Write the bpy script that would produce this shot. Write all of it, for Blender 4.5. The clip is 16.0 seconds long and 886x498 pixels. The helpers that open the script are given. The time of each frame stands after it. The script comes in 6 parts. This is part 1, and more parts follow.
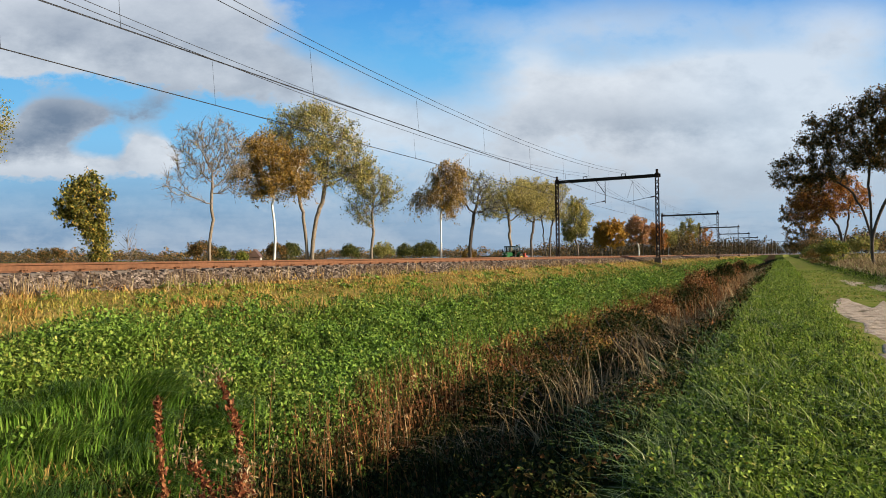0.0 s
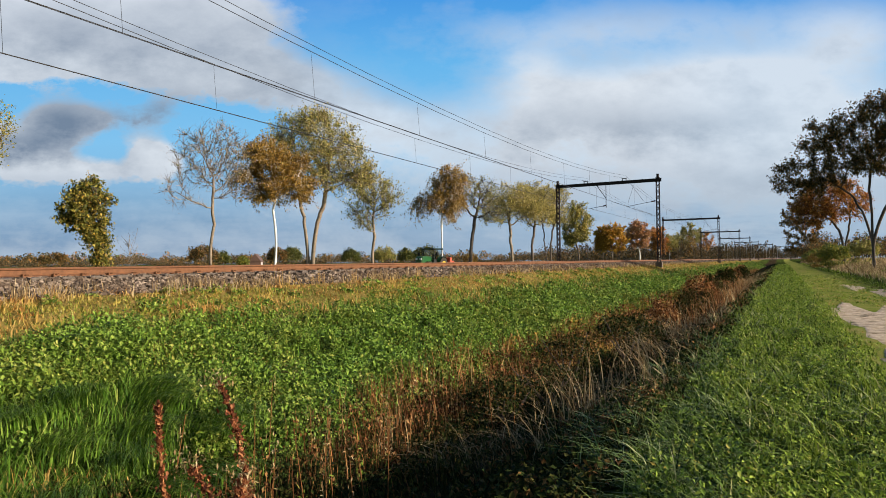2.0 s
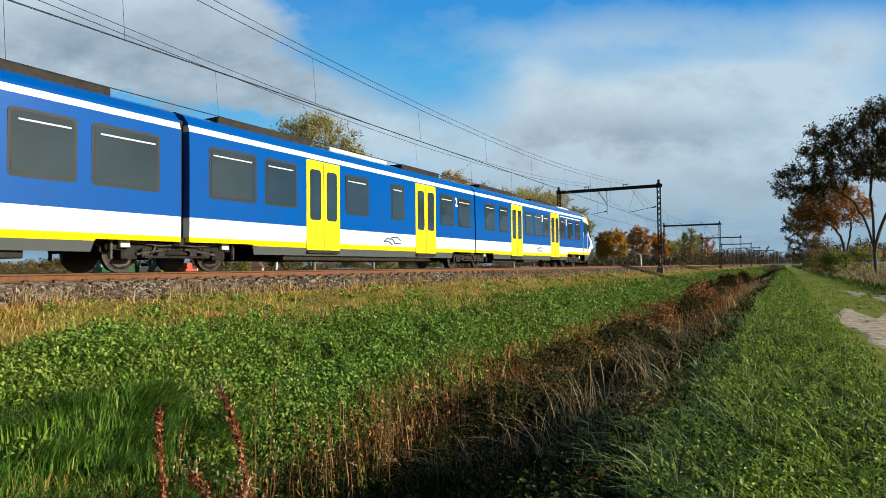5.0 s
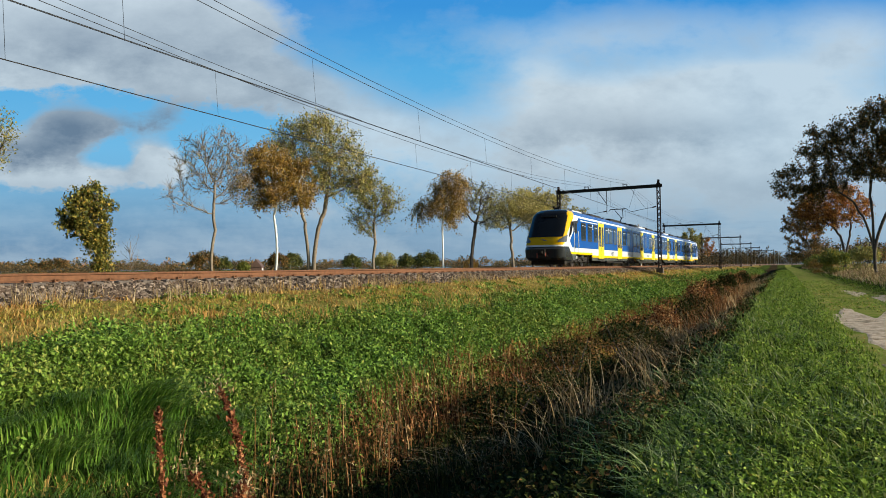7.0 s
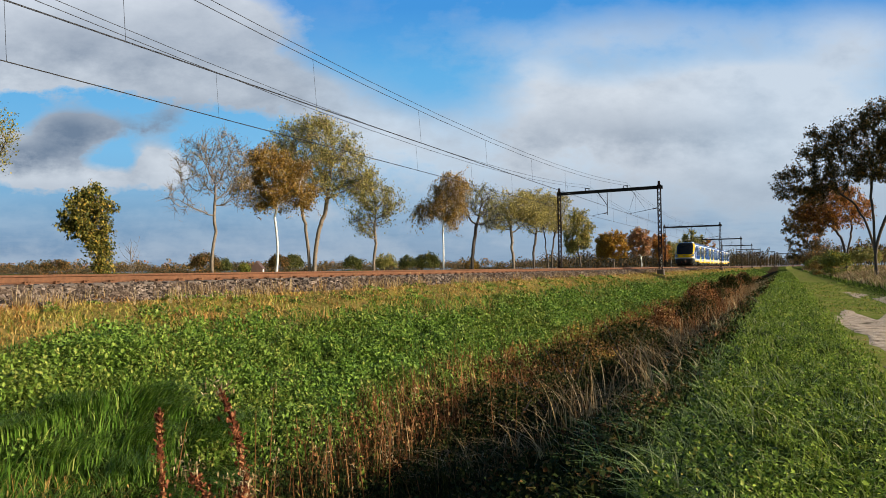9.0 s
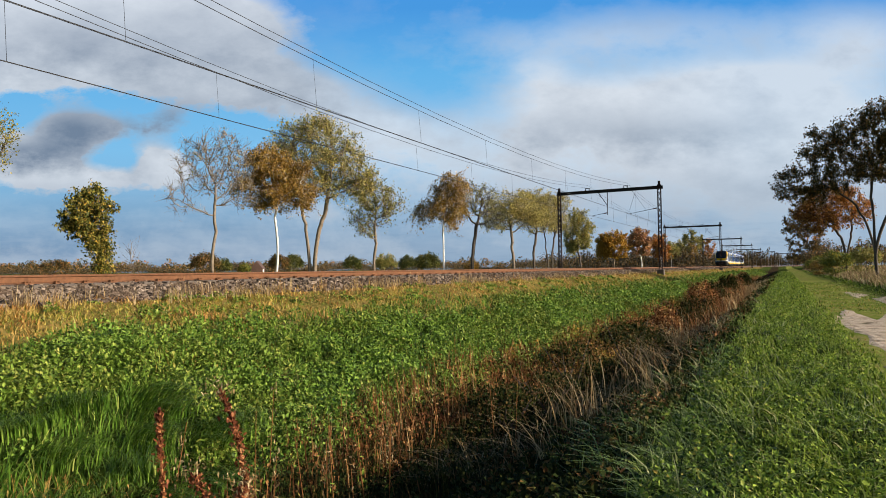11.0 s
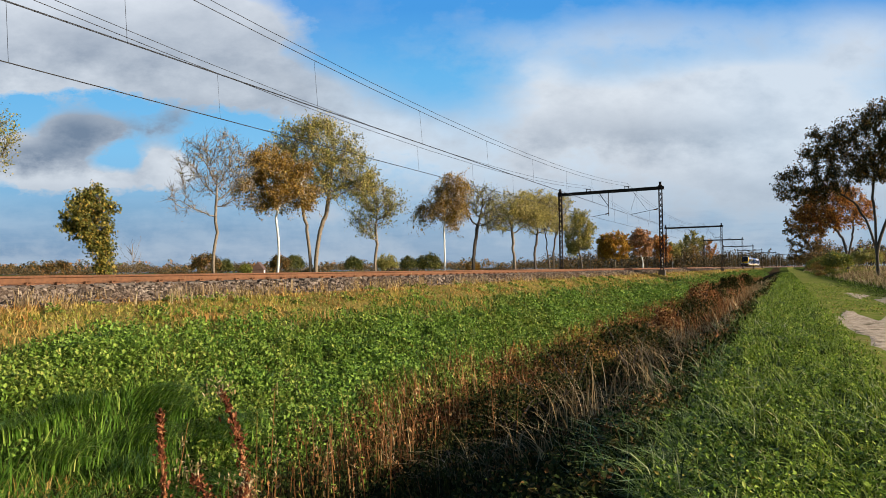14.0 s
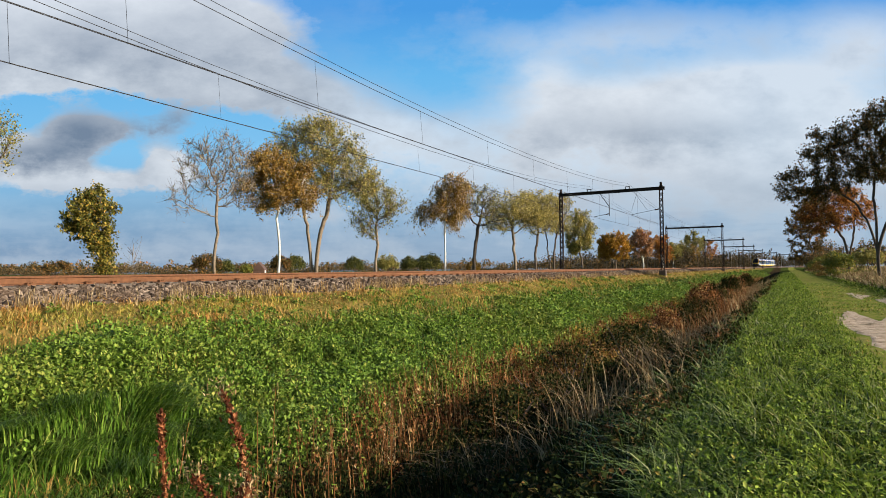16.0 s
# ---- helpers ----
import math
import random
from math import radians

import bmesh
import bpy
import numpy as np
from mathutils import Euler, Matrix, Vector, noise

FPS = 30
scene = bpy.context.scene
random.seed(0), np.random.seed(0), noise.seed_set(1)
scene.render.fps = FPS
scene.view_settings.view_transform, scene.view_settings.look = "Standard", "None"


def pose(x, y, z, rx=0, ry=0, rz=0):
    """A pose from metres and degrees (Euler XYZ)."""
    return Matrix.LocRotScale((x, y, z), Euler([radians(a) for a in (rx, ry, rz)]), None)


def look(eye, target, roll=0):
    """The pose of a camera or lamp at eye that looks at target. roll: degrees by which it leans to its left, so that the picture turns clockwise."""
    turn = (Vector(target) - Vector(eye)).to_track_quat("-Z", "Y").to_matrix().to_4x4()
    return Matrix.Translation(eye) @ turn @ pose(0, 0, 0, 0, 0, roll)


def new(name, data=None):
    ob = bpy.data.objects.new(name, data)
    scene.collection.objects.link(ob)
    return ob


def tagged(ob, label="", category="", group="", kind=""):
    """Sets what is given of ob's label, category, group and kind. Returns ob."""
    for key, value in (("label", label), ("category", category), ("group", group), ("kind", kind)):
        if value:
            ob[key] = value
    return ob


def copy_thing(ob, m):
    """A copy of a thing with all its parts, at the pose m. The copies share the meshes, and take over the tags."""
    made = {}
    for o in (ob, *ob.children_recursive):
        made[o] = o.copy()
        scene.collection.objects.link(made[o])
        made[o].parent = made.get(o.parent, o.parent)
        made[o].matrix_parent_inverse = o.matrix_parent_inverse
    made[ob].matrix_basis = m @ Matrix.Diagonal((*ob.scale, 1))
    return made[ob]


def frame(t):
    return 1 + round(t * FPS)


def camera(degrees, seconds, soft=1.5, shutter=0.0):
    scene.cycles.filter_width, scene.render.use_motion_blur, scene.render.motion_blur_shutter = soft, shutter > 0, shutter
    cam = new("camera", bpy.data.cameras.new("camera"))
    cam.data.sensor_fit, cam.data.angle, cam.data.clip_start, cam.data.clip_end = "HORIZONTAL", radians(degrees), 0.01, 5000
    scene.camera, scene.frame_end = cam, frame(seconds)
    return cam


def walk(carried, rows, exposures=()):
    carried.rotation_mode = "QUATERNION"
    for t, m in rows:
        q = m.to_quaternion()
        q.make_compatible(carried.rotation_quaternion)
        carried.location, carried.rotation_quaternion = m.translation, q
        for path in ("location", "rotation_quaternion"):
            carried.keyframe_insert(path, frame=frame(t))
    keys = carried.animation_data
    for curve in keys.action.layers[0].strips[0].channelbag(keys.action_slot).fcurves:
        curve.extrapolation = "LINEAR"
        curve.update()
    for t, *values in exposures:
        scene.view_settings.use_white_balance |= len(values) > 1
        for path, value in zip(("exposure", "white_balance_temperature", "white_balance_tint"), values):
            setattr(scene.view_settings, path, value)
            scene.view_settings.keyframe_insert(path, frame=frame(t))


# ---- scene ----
# World: +y runs along the railway, away from the camera; the railway lies on the -x side.
EYE = (0.0, 0.0, 1.6)
cam = camera(71.45, 16.0, 0.6)
# seconds, tilt above level, heading left of the railway
PATH = [
    (0, 0.773, 28.736), (0.5, 0.893, 28.730), (1, 0.985, 28.740), (1.5, 1.077, 28.790), (2, 1.190, 28.810),
    (2.5, 1.338, 28.860), (3, 1.473, 28.880), (3.5, 1.650, 28.930), (4, 1.730, 28.885), (4.2, 1.735, 28.885),
    (6.3, 1.726, 28.925), (6.5, 1.726, 28.925), (7, 1.723, 28.880), (7.5, 1.722, 28.871), (8, 1.735, 28.871),
    (8.5, 1.790, 28.880), (9, 1.866, 28.935), (9.2, 1.870, 28.940), (11.3, 1.868, 28.947), (11.5, 1.850, 28.947),
    (12, 1.735, 28.946), (12.5, 1.725, 28.967), (13, 1.790, 29.010), (13.5, 1.815, 29.026), (14, 1.940, 29.040),
    (14.5, 1.995, 29.076), (15, 1.965, 29.094), (15.5, 2.020, 29.094), (16, 1.965, 29.097)]
ROLL = -0.6
walk(cam, [(t, pose(*EYE, 90 + up, 0, turn) @ pose(0, 0, 0, 0, 0, ROLL)) for t, up, turn in PATH],
     exposures=[(0, 0.75, 6500, 10), (4.2, 0.69, 6500, 10), (5.4, 0.51, 5800, -3), (6.5, 0.51, 5800, -3), (7, 0.55, 6070, 2), (8, 0.60, 6350, 7), (9.2, 0.63, 6400, 10), (12, 0.71, 6450, 10), (16, 0.75, 6500, 10)])

# ---- light: low autumn sun from the path's side, broken cloud ----
SUN_AZ, SUN_EL = 80.0, 18.5
sun_way = Vector((math.sin(radians(SUN_AZ)) * math.cos(radians(SUN_EL)), math.cos(radians(SUN_AZ)) * math.cos(radians(SUN_EL)), math.sin(radians(SUN_EL))))
sun = new("sun", bpy.data.lights.new("sun", "SUN"))
sun.data.energy, sun.data.angle, sun.data.color = 5.0, radians(0.6), (1.0, 0.87, 0.68)
sun.matrix_world = look(sun_way * 200, (0, 0, 0))
world = bpy.data.worlds.new("world")
scene.world = world
world.use_nodes = True
wn = world.node_tree
sky = wn.nodes.new("ShaderNodeTexSky")
sky.sky_type, sky.sun_disc = "NISHITA", False
sky.sun_elevation, sky.sun_rotation = radians(SUN_EL), radians(SUN_AZ)
wn.links.new(sky.outputs[0], wn.nodes["Background"].inputs[0])
wn.nodes["Background"].inputs[1].default_value = 0.05


# ---- materials ----
class Mat:
    """A node material with short ways to add nodes."""

    def __init__(self, name, rough=0.8, metal=0.0, spec=0.4):
        self.m = bpy.data.materials.new(name)
        self.m.use_nodes = True
        self.t = self.m.node_tree
        self.b = self.t.nodes["Principled BSDF"]
        self.b.inputs["Roughness"].default_value = rough
        self.b.inputs["Metallic"].default_value = metal
        self.b.inputs["Specular IOR Level"].default_value = spec

    def node(self, kind):
        return self.t.nodes.new("ShaderNode" + kind)

    def put(self, socket, v):
        if hasattr(v, "is_linked"):
            self.t.links.new(v, socket)
        else:
            socket.default_value = v

    def math(self, op, a, b=0.0, c=0.0, clamp=False):
        n = self.node("Math")
        n.operation, n.use_clamp = op, clamp
        for i, v in enumerate((a, b, c)):
            self.put(n.inputs[i], v)
        return n.outputs[0]

    def coords(self, space="Object"):
        return self.node("TexCoord").outputs[space]

    def xyz(self, v):
        n = self.node("SeparateXYZ")
        self.put(n.inputs[0], v)
        return n.outputs

    def noise(self, scale, detail=4.0, rough=0.55, at=None, stretch=None):
        n = self.node("TexNoise")
        at = at or self.coords()
        if stretch:
            mp = self.node("Mapping")
            self.put(mp.inputs[0], at)
            mp.inputs["Scale"].default_value = stretch
            at = mp.outputs[0]
        self.put(n.inputs["Vector"], at)
        n.inputs["Scale"].default_value, n.inputs["Detail"].default_value, n.inputs["Roughness"].default_value = scale, detail, rough
        return n.outputs[0]

    def ramp(self, v, *stops):
        n = self.node("ValToRGB")
        self.put(n.inputs[0], v)
        e = n.color_ramp.elements
        while len(e) < len(stops):
            e.new(0.5)
        for el, (p, c) in zip(e, stops):
            el.position, el.color = p, (*c, 1)
        return n.outputs[0]

    def step(self, v, lo, hi):
        n = self.node("MapRange")
        self.put(n.inputs[0], v)
        n.inputs[1].default_value, n.inputs[2].default_value = lo, hi
        return n.outputs[0]

    def mix(self, k, a, b):
        n = self.node("Mix")
        n.data_type = "RGBA"
        self.put(n.inputs[0], k)
        for i, v in ((6, a), (7, b)):
            self.put(n.inputs[i], v if hasattr(v, "is_linked") else (*v, 1))
        return n.outputs[2]

    def color(self, c):
        self.put(self.b.inputs["Base Color"], c if hasattr(c, "is_linked") else (*c, 1))
        return self

    def bump(self, h, strength=0.4, dist=0.02):
        n = self.node("Bump")
        n.inputs["Strength"].default_value, n.inputs["Distance"].default_value = strength, dist
        self.put(n.inputs["Height"], h)
        self.put(self.b.inputs["Normal"], n.outputs[0])
        return self


def grainy(name, a, b, scale=6.0, rough=0.8, metal=0.0, bump=0.3, big=0.6):
    """A surface of two colours, mottled at two scales."""
    m = Mat(name, rough, metal)
    v = m.math("ADD", m.math("MULTIPLY", m.noise(scale), 0.6), m.math("MULTIPLY", m.noise(scale * 0.12, 2), big * 0.67))
    m.color(m.ramp(v, (0.3, a), (0.7, b)))
    if bump:
        m.bump(m.noise(scale * 3), bump, 0.01)
    return m.m


def leafy(name, *stops, rough=0.55, trans=0.35, patch=None, patch_scale=0.5, spec=0.18):
    """Leaves or blades: each one has its own tint, let light through, and gathers in patches."""
    m = Mat(name, rough, 0.0, spec)
    r = m.node("NewGeometry").outputs["Random Per Island"]
    c = m.ramp(r, *stops)
    if patch:
        k = m.step(m.noise(patch_scale, 5, at=m.coords()), 0.47, 0.60)
        c = m.mix(m.math("MULTIPLY", k, 0.8), c, m.ramp(r, *patch))
    m.color(c)
    tr = m.node("BsdfTranslucent")
    m.put(tr.inputs[0], c)
    mx = m.node("MixShader")
    mx.inputs[0].default_value = trans
    m.put(mx.inputs[1], m.b.outputs[0])
    m.put(mx.inputs[2], tr.outputs[0])
    m.put(m.t.nodes["Material Output"].inputs[0], mx.outputs[0])
    return m.m


def ground_mat():
    m = Mat("ground_soil_and_turf", 1.0, 0, 0.0)
    p = m.xyz(m.coords())
    fine, mid = m.noise(9.0, 6), m.noise(0.9, 4)
    turf = m.ramp(fine, (0.3, (0.016, 0.024, 0.007)), (0.7, (0.065, 0.09, 0.02)))
    soil = m.ramp(fine, (0.3, (0.014, 0.011, 0.007)), (0.7, (0.045, 0.033, 0.02)))
    x = m.math("ADD", p[0], m.math("MULTIPLY", m.math("SUBTRACT", mid, 0.5), 1.4))
    ditch = m.math("MULTIPLY", m.step(x, -6.4, -5.8), m.math("SUBTRACT", 1.0, m.step(x, -3.2, -2.2)))
    c = m.mix(ditch, turf, soil)
    straw = m.ramp(m.math("ADD", m.math("MULTIPLY", fine, 0.6), m.math("MULTIPLY", m.noise(0.8, 5), 0.4)), (0.35, (0.05, 0.055, 0.012)), (0.5, (0.17, 0.135, 0.04)), (0.65, (0.30, 0.19, 0.065)))
    c = m.mix(m.math("MULTIPLY", m.step(x, -12.9, -12.3), m.math("SUBTRACT", 1.0, m.step(x, -9.9, -8.6))), c, straw)
    path_k = m.math("MULTIPLY", m.step(x, 0.8, 1.3), m.math("SUBTRACT", 1.0, m.step(x, 4.2, 4.8)))
    path_c = m.ramp(m.math("ADD", m.math("MULTIPLY", fine, 0.5), m.math("MULTIPLY", m.noise(0.7, 6), 0.55)), (0.36, (0.05, 0.07, 0.014)), (0.47, (0.15, 0.19, 0.032)), (0.6, (0.23, 0.21, 0.065)), (0.72, (0.28, 0.22, 0.13)))
    c = m.mix(path_k, c, path_c)
    field = m.math("SUBTRACT", 1.0, m.step(p[0], -26.0, -24.0))
    c = m.mix(field, c, m.ramp(m.noise(0.05, 3), (0.35, (0.05, 0.07, 0.022)), (0.65, (0.085, 0.095, 0.03))))
    m.color(c).bump(fine, 0.8, 0.05)
    return m.m


def sand_mat():
    m = Mat("pale_sand", 1.0, 0, 0.0)
    v = m.noise(5.0, 6)
    c = m.ramp(v, (0.25, (0.25, 0.18, 0.12)), (0.48, (0.47, 0.37, 0.275)), (0.75, (0.64, 0.52, 0.41)))
    c = m.mix(m.step(m.noise(1.7, 4), 0.55, 0.7), c, (0.12, 0.10, 0.055))
    m.color(c).bump(m.noise(6.0, 7), 1.0, 0.09)
    return m.m


def sky_mat():
    """The sky ahead: blue with banks of broken cloud; it glows, as the sky does."""
    m = Mat("sky_with_broken_cloud")
    p = m.xyz(m.coords())
    u0, v0 = m.math("DIVIDE", p[0], p[1]), m.math("DIVIDE", p[2], p[1])
    comb = m.node("CombineXYZ")
    m.put(comb.inputs[0], u0)
    m.put(comb.inputs[1], m.math("MULTIPLY", v0, 1.7))
    at = comb.outputs[0]
    n1 = m.noise(4.5, 7, 0.6, at)
    n2 = m.noise(11.0, 9, 0.62, at)
    n3 = m.noise(2.6, 5, 0.55, at)
    u = m.math("ADD", u0, m.math("MULTIPLY", m.math("SUBTRACT", n1, 0.5), 0.13))
    v = m.math("ADD", v0, m.math("MULTIPLY", m.math("SUBTRACT", n2, 0.5), 0.06))

    def blob(cu, cv, ru, rv, w):
        a = m.math("DIVIDE", m.math("SUBTRACT", u, cu), ru)
        b = m.math("DIVIDE", m.math("SUBTRACT", v, cv), rv)
        q = m.math("ADD", m.math("MULTIPLY", a, a), m.math("MULTIPLY", b, b))
        return m.math("MULTIPLY", m.math("EXPONENT", m.math("MULTIPLY", q, -1.0)), w)

    def total(*rows):
        s = 0.0
        for r in rows:
            s = m.math("ADD", s, blob(*r))
        return s

    cover = total((-0.62, 0.415, 0.36, 0.085, 1.3), (-0.66, 0.325, 0.24, 0.032, 0.85), (-0.545, 0.240, 0.05, 0.018, 0.4), (-0.40, 0.36, 0.12, 0.07, 0.9), (-0.334, 0.305, 0.13, 0.035, 0.75), (-0.20, 0.275, 0.12, 0.05, 0.62), (-0.10, 0.225, 0.12, 0.045, 0.55),
                  (-0.61, 0.230, 0.075, 0.038, 1.2), (-0.68, 0.185, 0.08, 0.026, 1.0), (-0.453, 0.240, 0.045, 0.035, 0.48), (-0.72, 0.217, 0.03, 0.02, 0.8), (-0.60, 0.150, 0.15, 0.022, 1.0), (-0.458, 0.172, 0.04, 0.030, 1.3),
                  (0.38, 0.255, 0.26, 0.07, 0.95), (0.19, 0.245, 0.12, 0.07, 0.7), (0.61, 0.21, 0.22, 0.11, 0.95), (0.43, 0.13, 0.45, 0.08, 0.85), (0.15, 0.32, 0.05, 0.035, 0.5),
                  (0.50, 0.310, 0.13, 0.03, 0.6), (0.69, 0.36, 0.11, 0.06, 0.6), (0.45, 0.385, 0.34, 0.05, 0.46), (0.20, 0.375, 0.16, 0.03, 0.28), (0.02, 0.18, 0.22, 0.06, 0.40), (-0.25, 0.10, 0.5, 0.04, 0.30))
    k = m.math("ADD", cover, m.math("MULTIPLY", m.math("SUBTRACT", n2, 0.5), 0.9))
    k = m.math("ADD", k, m.math("MULTIPLY", m.math("SUBTRACT", n1, 0.5), 0.5))
    crisp = m.step(k, 0.40, 0.72)
    k = m.mix(m.step(u0, -0.30, 0.10), crisp, m.step(k, 0.12, 1.05))
    dark = total((-0.55, 0.37, 0.42, 0.065, 0.50), (-0.28, 0.275, 0.26, 0.055, 0.42), (-0.61, 0.234, 0.10, 0.045, 0.80), (-0.68, 0.188, 0.10, 0.026, 0.65), (-0.453, 0.245, 0.06, 0.035, 0.5), (-0.51, 0.165, 0.045, 0.025, 0.4),
                 (0.36, 0.215, 0.22, 0.035, 0.34), (0.20, 0.21, 0.14, 0.05, 0.25), (0.48, 0.115, 0.45, 0.05, 0.34), (-0.60, 0.13, 0.20, 0.02, 0.3))
    dark = m.math("ADD", dark, m.math("MULTIPLY", m.math("SUBTRACT", n2, 0.5), 0.9))
    dark = m.math("ADD", dark, m.math("MULTIPLY", m.math("SUBTRACT", n1, 0.45), 0.55), clamp=True)
    blue = m.ramp(v0, (0.0, (0.22, 0.37, 0.55)), (0.10, (0.24, 0.47, 0.70)), (0.20, (0.22, 0.54, 0.85)), (0.32, (0.14, 0.47, 0.84)), (0.43, (0.07, 0.33, 0.77)))
    white = m.mix(dark, (0.74, 0.79, 0.85), (0.17, 0.225, 0.315))
    c = m.mix(m.math("MULTIPLY", k, m.ramp(u0, (0.30, (0.95, 0.95, 0.95)), (0.50, (0.84, 0.84, 0.84)))), blue, white)
    haze = m.math("SUBTRACT", 1.0, m.step(v0, 0.03, 0.16))
    side = m.step(u0, -0.45, 0.40)
    low = m.mix(side, (0.23, 0.34, 0.49), (0.40, 0.51, 0.63))
    streak = m.noise(3.0, 6, 0.6, at, stretch=(1.0, 4.0, 1.0))
    low = m.mix(m.math("MULTIPLY", m.step(streak, 0.50, 0.66), 0.5), low, (0.52, 0.60, 0.70))
    low = m.mix(m.math("MULTIPLY", m.step(streak, 0.47, 0.36), 0.45), low, (0.18, 0.27, 0.40))
    puffs = m.math("MULTIPLY", m.step(m.math("ADD", m.math("MULTIPLY", n2, 0.5), m.math("MULTIPLY", n1, 0.5)), 0.46, 0.58), 0.6)
    low = m.mix(puffs, low, (0.52, 0.59, 0.67))
    c = m.mix(m.math("MULTIPLY", haze, 0.82), c, low)
    e = m.node("Emission")
    m.put(e.inputs[0], c)
    e.inputs[1].default_value = 0.60
    m.put(m.t.nodes["Material Output"].inputs[0], e.outputs[0])
    return m.m


def plain(name, c, rough=0.5, metal=0.0, var=0.12, scale=3.0):
    """Paint, metal or rubber with light soiling."""
    m = Mat(name, rough, metal)
    k = m.math("MULTIPLY", m.step(m.noise(scale, 5), 0.4, 0.75), var * 3)
    m.color(m.mix(k, c, tuple(x * 0.55 + 0.02 for x in c)))
    return m.m


def glass_dark(name, tint=(0.015, 0.018, 0.02), ior=1.9):
    m = Mat(name, 0.03, 0.0, 0.5)
    m.color(m.mix(m.noise(0.8, 2), tint, tuple(x * 2.2 for x in tint)))
    m.b.inputs["IOR"].default_value = ior
    return m.m


def livery(nose):
    """Painted coach side: blue, white bands, yellow stripe; the driving end has white flanks and a yellow brow."""
    m = Mat("train_livery_end" if nose else "train_livery_middle", 0.22, 0.0, 0.3)
    p = m.xyz(m.coords())
    z = p[2]

    def gt(a, b):
        return m.math("GREATER_THAN", a, b)

    def band(lo, hi):
        return m.math("MULTIPLY", gt(z, lo), gt(hi, z))

    white, yellow, grey, blue = (0.66, 0.67, 0.68), (0.80, 0.56, 0.0), (0.09, 0.095, 0.10), (0.003, 0.068, 0.31)
    c = m.mix(band(3.42, 3.58), blue, white)
    c = m.mix(gt(1.32, z), c, white)
    c = m.mix(band(0.68, 0.84), c, yellow)
    c = m.mix(gt(0.68, z), c, grey)
    c = m.mix(gt(z, 3.96), c, (0.13, 0.14, 0.15))
    if nose:
        s = m.math("SUBTRACT", 10.575, p[1])
        raised = m.math("MULTIPLY", gt(7.12, s), band(0.66, 0.86))
        c = m.mix(raised, c, grey)
        c = m.mix(m.math("MULTIPLY", gt(7.12, s), band(0.86, 1.01)), c, yellow)
        second = m.math("MULTIPLY", band(3.24, 3.31), m.math("MULTIPLY", gt(s, 4.1), gt(8.7, s)))
        c = m.mix(second, c, white)
        arrow = m.math("ADD", 1.5, m.math("MULTIPLY", m.math("ABSOLUTE", m.math("SUBTRACT", z, 1.75)), 1.25))
        flank = m.math("MULTIPLY", gt(arrow, s), band(1.01, 3.58))
        c = m.mix(flank, c, white)
        edge = m.math("ADD", m.math("MULTIPLY", m.math("SUBTRACT", z, 2.0), 0.71), 0.98)
        edge = m.math("ADD", edge, m.math("MAXIMUM", 0.0, m.math("MULTIPLY", m.math("SUBTRACT", z, 2.4), 0.45)))
        brow = m.math("MULTIPLY", gt(edge, s), gt(z, 1.47))
        # Brow yellow is set darker and more orange, with the end face's shade in it.
        c = m.mix(brow, c, (0.72, 0.42, 0.0))
        crown = m.math("MULTIPLY", m.math("MULTIPLY", gt(z, 3.6), gt(1.0, m.math("ABSOLUTE", p[0]))), gt(3.2, s))
        c = m.mix(crown, c, (0.02, 0.021, 0.023))
        low = m.math("MULTIPLY", gt(m.math("ADD", 1.25, m.math("MULTIPLY", m.math("SUBTRACT", 1.36, z), 1.3)), s), gt(1.36, z))
        c = m.mix(low, c, (0.03, 0.032, 0.034))
    dirt = m.math("MULTIPLY", m.step(m.noise(2.5, 6, stretch=(1, 1, 0.25)), 0.45, 0.8), 0.16)
    c = m.mix(dirt, c, (0.03, 0.035, 0.05))
    m.color(c)
    return m.m


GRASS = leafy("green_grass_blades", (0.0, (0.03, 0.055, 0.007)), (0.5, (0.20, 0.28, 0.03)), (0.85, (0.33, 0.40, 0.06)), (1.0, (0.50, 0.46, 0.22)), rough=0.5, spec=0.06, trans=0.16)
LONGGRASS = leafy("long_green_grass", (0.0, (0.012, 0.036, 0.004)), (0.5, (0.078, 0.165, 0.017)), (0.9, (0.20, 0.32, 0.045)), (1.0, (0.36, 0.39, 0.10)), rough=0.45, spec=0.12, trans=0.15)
# Coarse grass and low herbs with the verge's shade put into their green.
SHADEGRASS = leafy("shade_toned_coarse_grass", (0.0, (0.010, 0.020, 0.004)), (0.45, (0.075, 0.125, 0.016)), (0.82, (0.26, 0.35, 0.08)), (1.0, (0.48, 0.47, 0.24)), rough=0.45, spec=0.12, trans=0.14)
SHADEHERB = leafy("shade_toned_herb_leaves", (0.0, (0.010, 0.022, 0.004)), (0.45, (0.075, 0.135, 0.016)), (0.9, (0.24, 0.34, 0.05)), (1.0, (0.36, 0.28, 0.06)), rough=0.5, spec=0.10, trans=0.14)
HERB = leafy("green_herb_leaves", (0.0, (0.014, 0.040, 0.006)), (0.45, (0.125, 0.225, 0.028)), (0.93, (0.28, 0.41, 0.065)), (1.0, (0.36, 0.36, 0.08)), rough=0.5, spec=0.15, trans=0.14,
             patch=[(0.0, (0.05, 0.085, 0.010)), (0.6, (0.19, 0.26, 0.034)), (1.0, (0.36, 0.33, 0.08))], patch_scale=0.35)
